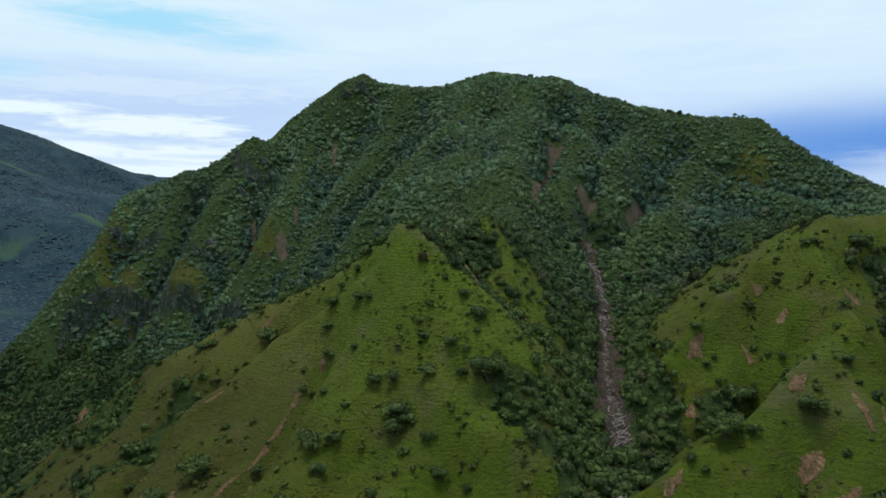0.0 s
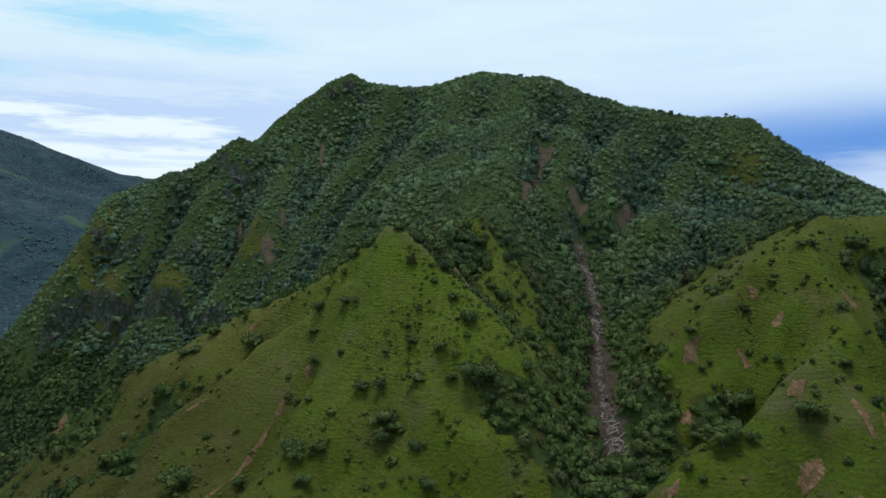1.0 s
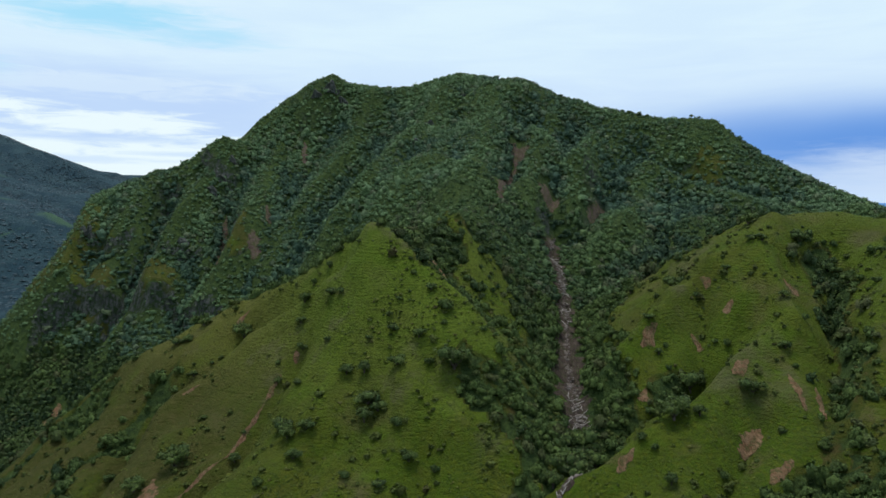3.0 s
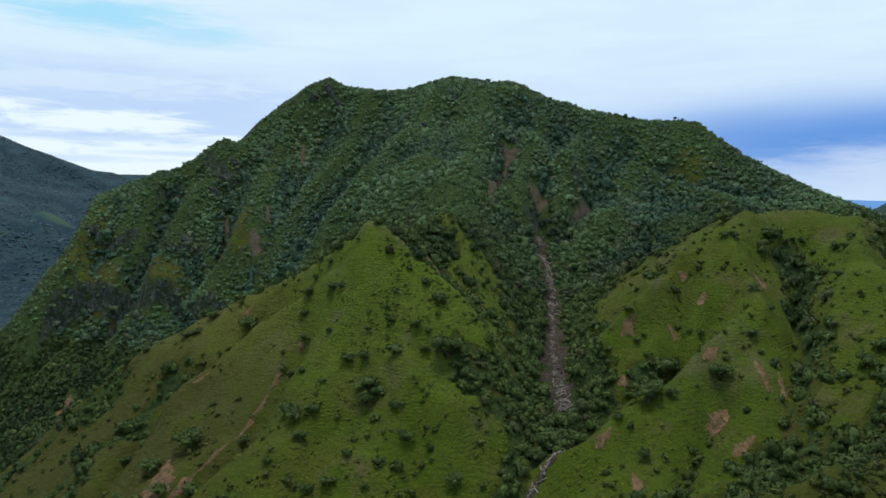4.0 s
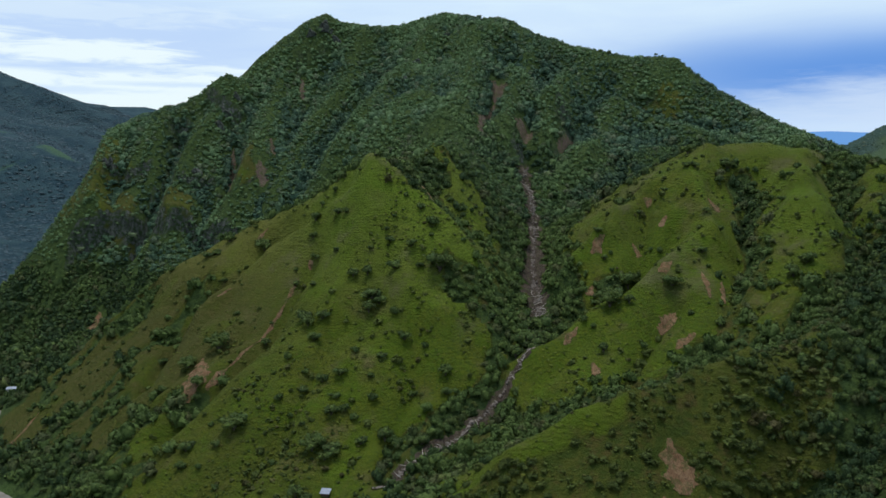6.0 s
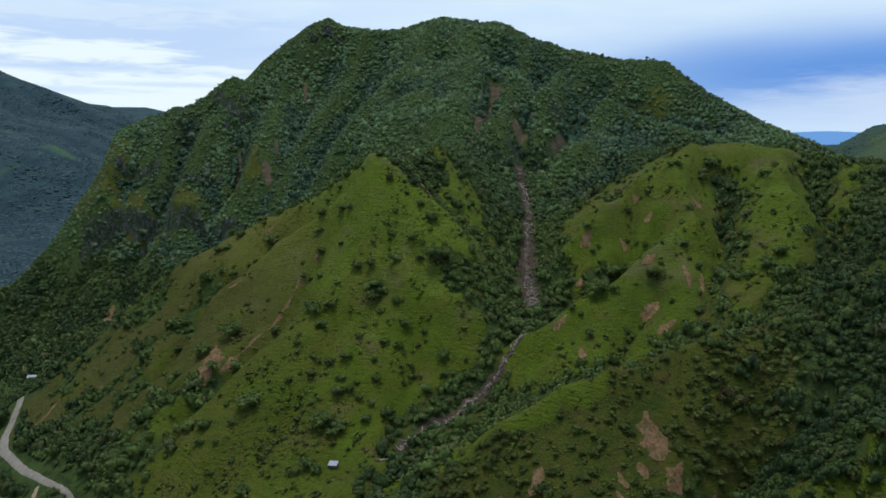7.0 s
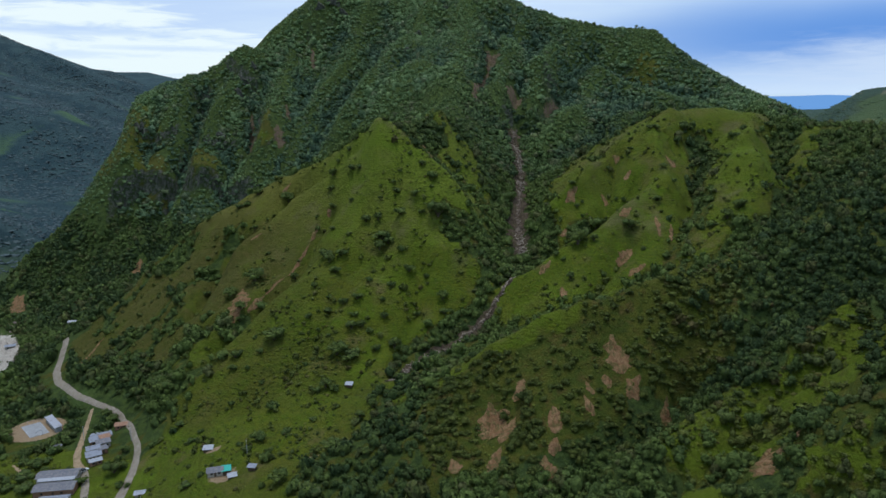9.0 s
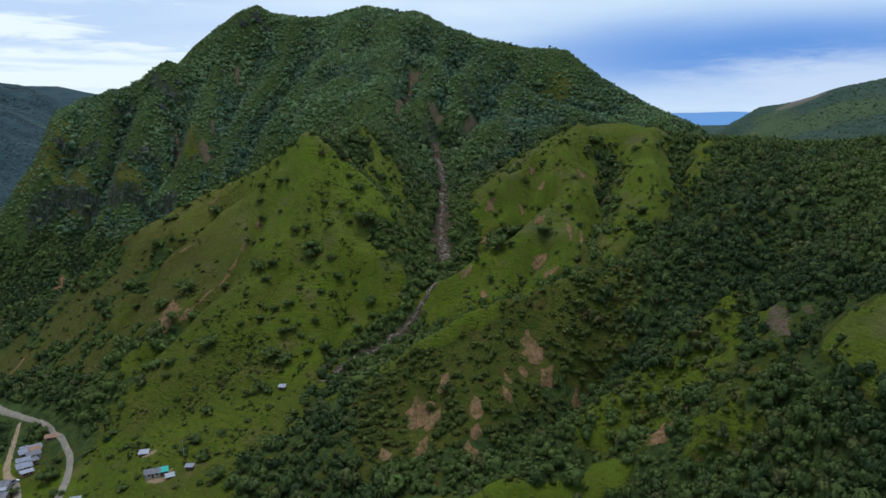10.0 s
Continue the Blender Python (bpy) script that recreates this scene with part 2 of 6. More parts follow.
FAR = {
    "left_range": [(-2400, 1500, 620), (-1750, 1950, 500), (-1400, 2150, 412), (-1226, 2219, 378), (-1130, 2225, 345), (-1080, 2230, 326), (-1000, 2260, 278), (-900, 2350, 240), (-760, 2600, 190)],
    "left_slope": [(-900, 1650, 210), (-658, 1292, 154), (-760, 1500, 185), (-520, 1350, 60), (-480, 1050, 22), (-620, 2000, 90)],
    "low_hill": [(-900, 1000, 120), (-760, 1000, 78), (-620, 990, 40), (-500, 905, 14)],
    "left_behind": [(-1900, 3350, 360), (-1302, 3300, 282), (-1097, 3300, 292), (-850, 3350, 250), (-400, 3500, 190), (300, 3700, 120)],
    "right_range": [(640, 1330, 50), (715, 1190, 95), (760, 1120, 138), (803, 1080, 176), (855, 1040, 190), (916, 1000, 218), (973, 950, 232), (1200, 800, 300), (1500, 500, 380)],
    "right_foot": [(520, 1050, 40), (600, 1000, 70), (600, 850, 90), (620, 720, 110), (520, 560, 95), (480, 400, 118), (720, 760, 140), (760, 560, 190), (560, 200, 180)],
    "far_backs": [(-1250, 2650, 150), (-1000, 2700, 130), (-800, 2800, 110), (-1750, 2500, 300), (-650, 3000, 110), (900, 1550, 40), (1250, 1400, 90), (700, 1700, 20), (1000, 2300, 30), (1900, 1500, 150), (500, 1700, 20), (450, 1300, 30)],
    "rim": [(-3500, -1500, 400), (-2500, 200, 450), (-1200, -300, 300), (0, -1500, 200), (1500, -1000, 400), (3500, 500, 300), (3000, 3000, 150), (1200, 3500, 110), (-3500, 3500, 400), (0, 4600, 120)],
}

# lesser hollows and spines of the pastures: line in plan, depth, breadth
HOLLOWS = [
    ([(-30, 301), (-42, 303), (-58, 308), (-75, 313), (-92, 301), (-110, 297), (-118, 274), (-122, 245)], 3.6, 7),
    ([(-47, 281), (-55, 269), (-66, 240), (-79, 225), (-86, 214), (-102, 201)], 2.6, 6),
    ([(-6, 268), (-9, 253), (-14, 236), (-34, 230), (-42, 201), (-50, 182)], 1.7, 8),
    ([(7, 248), (5, 224), (2, 200), (-6, 182)], 1.5, 8),
    ([(130, 293), (117, 262), (105, 236), (88, 217)], 3, 7),
    ([(134, 265), (121, 253), (99, 239), (86, 235)], 3, 6),
    ([(117, 215), (101, 198), (89, 184)], 2.5, 7),
    ([(-190, 550), (-188, 516), (-189, 499), (-196, 490), (-194, 471), (-199, 460), (-212, 448)], 7, 10),
    ([(-139, 593), (-141, 553), (-137, 522), (-135, 486), (-146, 474), (-152, 458)], 4, 9),
    ([(186, 55), (173, 52), (161, 46), (147, 38), (135, 24), (125, 11), (120, -4)], 3.2, 9),
    ([(120, 120), (104, 104), (86, 88), (65, 71), (56, 63), (40, 56)], 2.6, 8),
    ([(114, 254), (101, 245), (87, 240), (71, 227)], 2.2, 7),
    ([(195, 300), (182, 282), (170, 264), (155, 236), (144, 213)], 2.4, 8),
    ([(228, 285), (222, 262), (212, 236), (198, 212)], 2.0, 8),
    ([(137, 113), (124, 107), (109, 106), (98, 99), (84, 87), (63, 78), (49, 69)], 2.0, 8),
    # gullies of the mountain face
    ([(-15, 634), (-16, 606), (-23, 577), (-33, 558), (-47, 535), (-58, 508), (-66, 479), (-73, 455)], 5.2, 15),
    ([(-58, 632), (-61, 620), (-71, 600), (-79, 577), (-87, 546), (-94, 512)], 2.4, 10),
    ([(-181, 562), (-192, 552), (-195, 535), (-191, 524), (-191, 508), (-195, 496), (-195, 482), (-190, 458), (-188, 441)], 3.6, 10),
    ([(-142, 601), (-133, 573), (-134, 547), (-138, 529), (-138, 508), (-137, 487), (-138, 460)], 3.0, 10),
    ([(98, 575), (90, 545), (81, 517), (75, 494), (68, 467), (58, 425), (46, 388)], 3.8, 11),
    ([(130, 561), (112, 500), (97, 462), (87, 434), (85, 418)], 4.2, 11),
    ([(182, 538), (168, 521), (150, 500), (127, 456), (113, 432), (96, 414)], 4.6, 12),
    ([(181, 513), (198, 503), (212, 483), (230, 471), (255, 470)], 2.6, 9),
    ([(-229, 565), (-230, 547), (-228, 524), (-231, 508), (-229, 490)], 2.2, 9),
]
# rock steps that face the valley: line of the brink, height
STEPS = [([(-246, 466), (-233, 470), (-223, 475), (-206, 475), (-199, 479)], 17), ([(-186, 467), (-173, 461), (-161, 464), (-138, 451), (-124, 438)], 14),
         ([(-172, 584), (-159, 570), (-144, 566)], 9), ([(-240, 520), (-222, 512), (-206, 520)], 8), ([(-176, 502), (-164, 497), (-150, 500)], 7)]
SPINES = [
    ([(113, 292), (99, 274), (84, 267), (77, 259)], 2.2, 6),
    ([(137, 247), (125, 241), (110, 232), (95, 222), (82, 215), (70, 211), (54, 205)], 3.0, 7),
    ([(207, 279), (188, 256), (171, 238), (154, 218), (143, 206)], 2.2, 6),
    ([(220, 298), (207, 274), (200, 253), (195, 237)], 2.4, 7),
    ([(134, 300), (125, 296), (107, 281), (90, 266), (75, 259)], 2.2, 7),
    ([(173, 317), (158, 290), (151, 268), (149, 250)], 2.4, 8),
    # ribs of the mountain face
    ([(41, 631), (22, 599), (12, 569), (-5, 535), (-23, 512), (-38, 484), (-51, 463), (-60, 450)], 4.6, 14),
    ([(66, 587), (58, 534), (48, 479), (33, 434), (20, 398)], 4.0, 14),
    ([(93, 528), (86, 490), (77, 448), (77, 420)], 2.6, 9),
    ([(137, 540), (120, 480), (108, 450), (102, 428)], 2.8, 10),
    ([(150, 520), (158, 497), (156, 465), (134, 424), (116, 402), (103, 384)], 4.4, 16),
    ([(173, 505), (190, 486), (206, 462), (226, 446)], 3.0, 13),
    ([(-147, 588), (-152, 573), (-162, 558), (-169, 535), (-177, 519), (-185, 508)], 3.0, 10),
    ([(-80, 637), (-100, 620), (-109, 602), (-112, 575), (-115, 545), (-118, 513), (-124, 487), (-129, 463)], 3.8, 13),
    ([(-37, 635), (-41, 613), (-46, 587), (-56, 560), (-72, 534), (-84, 508)], 2.8, 10),
    ([(-262, 590), (-258, 561), (-252, 535), (-242, 505), (-241, 479)], 2.6, 10),
    ([(86, 618), (87, 580), (109, 566), (130, 562)], 2.2, 9),
    ([(224, 534), (214, 519), (207, 507)], 2.0, 9),
    ([(-4, 246), (5, 235), (16, 226)], 2, 6),
    ([(-38, 299), (-59, 304), (-80, 308), (-94, 297), (-107, 281)], 2.2, 6),
    ([(155, 299), (149, 274), (148, 249)], 2.2, 7),
    ([(-18, 298), (-21, 278), (-30, 269), (-35, 247)], 2.2, 9),
    ([(165, 101), (147, 87), (126, 86), (108, 76), (92, 68), (69, 57)], 2.4, 8),
    ([(-20, 301), (-7, 297), (8, 285), (22, 272), (30, 262)], 1.0, 4),
    ([(22, 350), (28, 330), (33, 314)], 1.6, 5),
    ([(112, 140), (72, 132), (52, 132), (30, 126), (10, 114)], 1.6, 7),
]


def dense(line, step):
    out = [line[0]]
    for a, b in zip(line, line[1:]):
        a, b = np.array(a, float), np.array(b, float)
        n = max(1, int(np.hypot(*(b - a)[:2]) / step))
        out += [tuple(a + (b - a) * k / n) for k in range(1, n + 1)]
    return out


def control_points():
    pts = []
    for lines in (CRESTS, GULLIES):
        for line in lines.values():
            pts += dense(line, 16.0)
    for line in SLOPES.values():
        pts += line
    for key, line in FAR.items():
        pts += dense(line, 140.0) if key.endswith(("range", "behind")) else line
    seen, out = set(), []
    for p in pts:
        k = (round(p[0] / 4), round(p[1] / 4))
        if k not in seen:
            seen.add(k)
            out.append(p)
    return np.array(out)


CP = control_points()
_d = np.hypot(CP[:, None, 0] - CP[None, :, 0], CP[:, None, 1] - CP[None, :, 1])
_n = len(CP)
_A = np.zeros((_n + 3, _n + 3))
_A[:_n, :_n] = -_d + np.eye(_n) * 0.25
_A[:_n, _n:] = np.c_[np.ones(_n), CP[:, :2] / 1000]
_A[_n:, :_n] = _A[:_n, _n:].T
RW = np.linalg.solve(_A, np.r_[CP[:, 2], 0, 0, 0])


def lattice(ix, iy, seed):
    v = np.sin(ix * 127.1 + iy * 311.7 + seed * 74.7) * 43758.5453
    return v - np.floor(v)


def vnoise(x, y, size, seed):
    x, y = np.asarray(x, float) / size + 57.3, np.asarray(y, float) / size + 91.7
    ix, iy = np.floor(x), np.floor(y)
    fx, fy = x - ix, y - iy
    fx, fy = fx * fx * (3 - 2 * fx), fy * fy * (3 - 2 * fy)
    a, b = lattice(ix, iy, seed), lattice(ix + 1, iy, seed)
    c, d = lattice(ix, iy + 1, seed), lattice(ix + 1, iy + 1, seed)
    return (a + (b - a) * fx) * (1 - fy) + (c + (d - c) * fx) * fy


def smooth01(v, lo, hi):
    t = np.clip((v - lo) / (hi - lo), 0, 1)
    return t * t * (3 - 2 * t)


def inside(poly, x, y):
    x, y = np.asarray(x, float), np.asarray(y, float)
    res = np.zeros(x.shape, bool)
    for (x0, y0), (x1, y1) in zip(poly, poly[1:] + poly[:1]):
        if y0 == y1:
            continue
        cut = ((y0 > y) != (y1 > y)) & (x < (x1 - x0) * (y - y0) / (y1 - y0) + x0)
        res ^= cut
    return res


# open pasture, in plan
PASTURES = {
    "left_spur": [(-22, 309), (-60, 326), (-110, 339), (-172, 330), (-214, 288), (-176, 222), (-150, 205), (-112, 185), (-120, 120), (-95, 60), (-55, 70), (-28, 105), (-16, 130), (-14, 165), (0, 176), (17, 188), (28, 200), (35, 212), (27, 226), (20, 238), (23, 252), (34, 254), (30, 268), (18, 282), (2, 295), (-10, 303)],
    "right_hill": [(92, 314), (104, 338), (150, 345), (212, 324), (230, 303), (221, 278), (209, 242), (192, 212), (168, 199), (150, 191), (118, 186), (84, 172), (58, 180), (40, 204), (58, 219), (74, 226), (84, 242), (82, 262), (90, 285)],
    "green_hill": [(150, 24), (166, 24), (240, 16), (250, -20), (170, -20), (146, -4)],
    "right_strip": [(236, 288), (248, 278), (240, 258), (224, 240), (212, 234), (222, 262)],
    "green_knob": [(34, 46), (60, 44), (84, 42), (92, 34), (70, 24), (36, 26)],
    "spur_strip": [(19, 372), (23, 351), (32, 330), (36, 312), (28, 308), (22, 325)],
    "near_crest": [(-8, 136), (8, 130), (24, 136), (40, 133), (53, 137), (74, 137), (74, 132), (53, 127), (38, 122), (22, 123), (4, 124), (-10, 134)],
    "valley": [(-214, 160), (-160, 168), (-120, 150), (-100, 90), (-90, 20), (-240, 20), (-250, 120)],
}
SPARSE = {
    "near_spur": [(6, 118), (50, 140), (100, 143), (114, 136), (108, 112), (80, 92), (40, 80), (0, 84)],
    "green_slope": [(84, 48), (120, 62), (145, 86), (160, 84), (150, 60), (128, 40), (100, 34)],
    "neck": [(16, 338), (20, 352), (30, 350), (42, 318), (36, 312), (26, 330)],
    "far_meadow": [(196, 508), (225, 512), (236, 492), (205, 480)],
    "cliff_top": [(-262, 560), (-222, 525), (-222, 480), (-262, 480), (-280, 510)],
}
LIGHT_WOOD = {
    "near_slope": [(80, 64), (96, 78), (117, 85), (142, 92), (164, 92), (162, 68), (142, 58), (126, 47), (108, 50), (88, 52)],
    "spur_shoulder": [(89, 125), (104, 138), (118, 152), (136, 160), (142, 140), (130, 120), (111, 113), (98, 111)],
    "near_foot": [(112, 30), (126, 26), (124, 14), (110, 18)],
    "ledge_meadow_low": [(-134, 483), (-136, 519), (-122, 516), (-113, 471), (-123, 464)],
    "ledge_meadow_mid": [(-185, 463), (-187, 482), (-174, 488), (-159, 475), (-165, 457)],
    "ledge_meadow": [(-237, 472), (-234, 485), (-222, 495), (-202, 485), (-198, 470), (-218, 474)],
    "lit_patch": [(86, 64), (90, 72), (104, 78), (98, 64)],
    "lit_patch_up": [(116, 66), (122, 86), (140, 90), (138, 80), (122, 66)],
    "gully_meadow": [(110, 92), (122, 92), (122, 65), (110, 61), (101, 78)],
    "gully_meadow_up": [(142, 89), (152, 95), (160, 92), (152, 81), (142, 80), (134, 88)],
    "gully_meadow_low": [(110, 38), (122, 34), (124, 24), (112, 25)],
    "spur_east": [(26, 276), (43, 289), (46, 266), (42, 254), (32, 260)],
    "neck_east": [(20, 344), (30, 338), (48, 332), (55, 303), (38, 274), (27, 300), (22, 325)],
}

# belts of trees that cross the left flank
BELTS = [[(-114, 306), (-121, 285), (-140, 283), (-146, 254), (-161, 248)], [(-142, 321), (-162, 321), (-180, 305), (-188, 285)],
         [(-91, 214), (-112, 215), (-126, 210), (-153, 215), (-167, 210)], [(-132, 253), (-134, 238), (-147, 226)], [(102, 249), (88, 241), (76, 235), (66, 232)]]


WOODLOT = [(-189, 242), (-175, 244), (-149, 232), (-114, 197), (-98, 188), (-110, 183), (-117, 176), (-137, 185), (-158, 204), (-176, 221)]


def warp(x, y):
    return x + (vnoise(x, y, 18, 3) - 0.5) * 14 + (vnoise(x, y, 6, 5) - 0.5) * 8, y + (vnoise(x, y, 18, 4) - 0.5) * 14 + (vnoise(x, y, 6, 6) - 0.5) * 8


def pasture(x, y):
    """1 on open pasture, 0 in the woods."""
    wx, wy = warp(np.asarray(x, float), np.asarray(y, float))
    out = np.zeros(np.shape(x))
    for p in SPARSE.values():
        out = np.maximum(out, inside(p, wx, wy) * 0.5)
    for p in LIGHT_WOOD.values():
        out = np.maximum(out, inside(p, wx, wy) * 0.72)
    for p in PASTURES.values():
        out = np.maximum(out, inside(p, wx, wy) * 1.0)
    for k in ("right_trees", "far_trees", "near_gully"):
        d = np.full(np.shape(x), 1e9)
        for q in dense(GULLIES[k], 5.0):
            d = np.minimum(d, np.hypot(wx - q[0], wy - q[1]))
        out = out * smooth01(d, 3.0, 7.5)
    for k in BELTS:
        d = np.full(np.shape(x), 1e9)
        for q in dense([(*v, 0) for v in k], 4.0):
            d = np.minimum(d, np.hypot(wx - q[0], wy - q[1]))
        out = out * smooth01(d, 2.5, 6.5)
    return out * (1 - inside(WOODLOT, wx, wy))


def raw_z(x, y):
    """The height of the ground at x, y (arrays), before rain has cut it."""
    x, y = np.atleast_1d(np.asarray(x, float)), np.atleast_1d(np.asarray(y, float))
    shape = x.shape
    x, y = x.ravel(), y.ravel()
    z = np.zeros(len(x))
    for i in range(0, len(x), 40000):
        s = slice(i, i + 40000)
        r = np.hypot(x[s, None] - CP[None, :, 0], y[s, None] - CP[None, :, 1])
        z[s] = -(r @ RW[:_n]) + RW[_n] + RW[_n + 1] * x[s] / 1000 + RW[_n + 2] * y[s] / 1000
    away = smooth01(np.hypot(x - 0, (y - 300)), 480, 1000)
    steep = smooth01(z, 15, 60)
    ridged = 1 - np.abs(2 * vnoise(x + 0.4 * y, y - 0.2 * z, 42, 11) - 1)
    ridged2 = 1 - np.abs(2 * vnoise(x, y, 300, 12) - 1)
    ribs = 1 - np.abs(2 * vnoise(x + 22 * vnoise(x, y, 70, 17), y / 3.4, 34, 16) - 1)
    rim = np.full(len(x), 1e9)
    near = np.nonzero((y > 400) & (y < 760) & (np.abs(x) < 400))[0]
    for q in dense(CRESTS["skyline"], 12.0):
        rim[near] = np.minimum(rim[near], np.hypot(x[near] - q[0], y[near] - q[1]))
    calm = smooth01(rim, 6, 45)
    face = smooth01(y, 370, 430) * calm
    steep = steep * (0.25 + 0.75 * calm)
    z = z + steep * (1 - away) * (ribs - 0.62) * (2.5 + 4.5 * face) + steep * (1 - away) * (ridged - 0.6) * (3.0 + 3.0 * face) + steep * (vnoise(x, y, 13, 13) - 0.5) * 1.8 + (vnoise(x, y, 5, 14) - 0.5) * 0.5
    rough = away * steep * (1 - 0.8 * smooth01(x, 250, 420) * smooth01(1500 - y, 0, 300))
    z = z + rough * ((ridged2 - 0.9) * 42 + (1 - np.abs(2 * vnoise(x, y, 110, 15) - 1) - 0.8) * 16)
    for lines, sign in ((HOLLOWS, -1.0), (SPINES, 1.0)):
        for line, depth, breadth in lines:
            lo, hi = np.min(line, 0) - 3 * breadth, np.max(line, 0) + 3 * breadth
            k = np.nonzero((x > lo[0]) & (x < hi[0]) & (y > lo[1]) & (y < hi[1]))[0]
            if not len(k):
                continue
            d = np.full(len(k), 1e9)
            for a, b in zip(line, line[1:]):
                ax, ay, bx, by = *a, *b
                t = np.clip(((x[k] - ax) * (bx - ax) + (y[k] - ay) * (by - ay)) / max(1e-6, (bx - ax) ** 2 + (by - ay) ** 2), 0, 1)
                d = np.minimum(d, np.hypot(x[k] - ax - t * (bx - ax), y[k] - ay - t * (by - ay)))
            z[k] += sign * 2.3 * depth * np.clip(1 - d / (1.6 * breadth), 0, 1) ** 1.3 * smooth01(rim[k], 4, 34)
    for line, high in STEPS:
        xs, ys = [q[0] for q in line], [q[1] for q in line]
        k = np.nonzero((x > xs[0] - 8) & (x < xs[-1] + 8) & (y > min(ys) - 60) & (y < max(ys) + 12))[0]
        s = np.interp(x[k], xs, ys) + (vnoise(x[k], x[k] * 0, 9, 18) - 0.5) * 7 + (vnoise(x[k], x[k] * 0, 3.5, 19) - 0.5) * 3 - y[k]
        ends = smooth01(x[k], xs[0] - 7, xs[0] + 3) * smooth01(-x[k], -xs[-1] - 7, -xs[-1] + 3)
        z[k] -= high * ends * smooth01(s, -0.5, 4.0) * (1 - smooth01(s, 8, 52))
    return z.reshape(shape)


# rain: water runs down from cell to cell and cuts rills where it gathers
CX, CY, CELL = np.arange(-332, 343, 2.0), np.arange(-2, 693, 2.0), 2.0


def rilled():
    gx, gy = np.meshgrid(CX, CY)
    h = raw_z(gx, gy)
    cut = np.zeros(h.shape)
    area = np.ones(h.shape)
    ny, nx = h.shape
    ids = np.arange(h.size).reshape(h.shape)
    for turn in range(2):
        now = h - cut + (vnoise(gx, gy, 7, 40 + turn) - 0.5) * 1.2
        best, to = np.full(h.shape, 1e-9), ids.copy()
        for dy in (-1, 0, 1):
            for dx in (-1, 0, 1):
                if dx or dy:
                    drop = (now - np.roll(now, (-dy, -dx), (0, 1))) / math.hypot(dx, dy)
                    m = drop > best
                    best[m], to[m] = drop[m], np.roll(ids, (-dy, -dx), (0, 1))[m]
        area = np.ones(h.size)
        flat = to.ravel()
        for i in np.argsort(-now.ravel(), kind="stable"):
            j = flat[i]
            if j != i:
                area[j] += area[i]
        area = area.reshape(h.shape)
        depth = np.clip(1.0 * np.log(np.maximum(area / 10.0, 1.0)), 0, 4.6)
        for _ in range(2):
            depth = sum(np.roll(depth, (a, b), (0, 1)) * w for a, b, w in ((0, 0, 0.3), (1, 0, 0.125), (-1, 0, 0.125), (0, 1, 0.125), (0, -1, 0.125), (1, 1, 0.05), (-1, -1, 0.05), (1, -1, 0.05), (-1, 1, 0.05)))
        cut = cut * 0.4 + depth
    border = np.minimum(np.minimum(gx - CX[0], CX[-1] - gx), np.minimum(gy - CY[0], CY[-1] - gy))
    fade = smooth01(border, 4, 40) * smooth01(h, 14, 45)
    wet = np.log(np.maximum(area, 1.0))
    return (cut - cut.mean() * 0.6) * fade, wet


CUT, WET = rilled()


def on_cells(grid, x, y):
    u, v = np.clip((x - CX[0]) / CELL, 0, len(CX) - 1.001), np.clip((y - CY[0]) / CELL, 0, len(CY) - 1.001)
    i, j = u.astype(int), v.astype(int)
    a, b = u - i, v - j
    return (grid[j, i] * (1 - a) + grid[j, i + 1] * a) * (1 - b) + (grid[j + 1, i] * (1 - a) + grid[j + 1, i + 1] * a) * b


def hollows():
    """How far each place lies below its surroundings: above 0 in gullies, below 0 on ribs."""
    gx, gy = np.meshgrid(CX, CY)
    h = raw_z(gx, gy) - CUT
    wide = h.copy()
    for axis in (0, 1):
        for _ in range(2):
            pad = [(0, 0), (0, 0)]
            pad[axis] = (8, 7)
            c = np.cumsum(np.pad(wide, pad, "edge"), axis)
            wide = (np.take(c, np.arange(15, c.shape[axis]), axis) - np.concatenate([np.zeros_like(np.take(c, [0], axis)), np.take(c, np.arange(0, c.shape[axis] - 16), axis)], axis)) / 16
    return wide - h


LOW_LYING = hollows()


def ground_z(x, y):
    """The height of the ground at x, y (arrays)."""
    x, y = np.atleast_1d(np.asarray(x, float)), np.atleast_1d(np.asarray(y, float))
    return raw_z(x, y) - on_cells(CUT, x, y)
# ---- end of the lie of the land ----


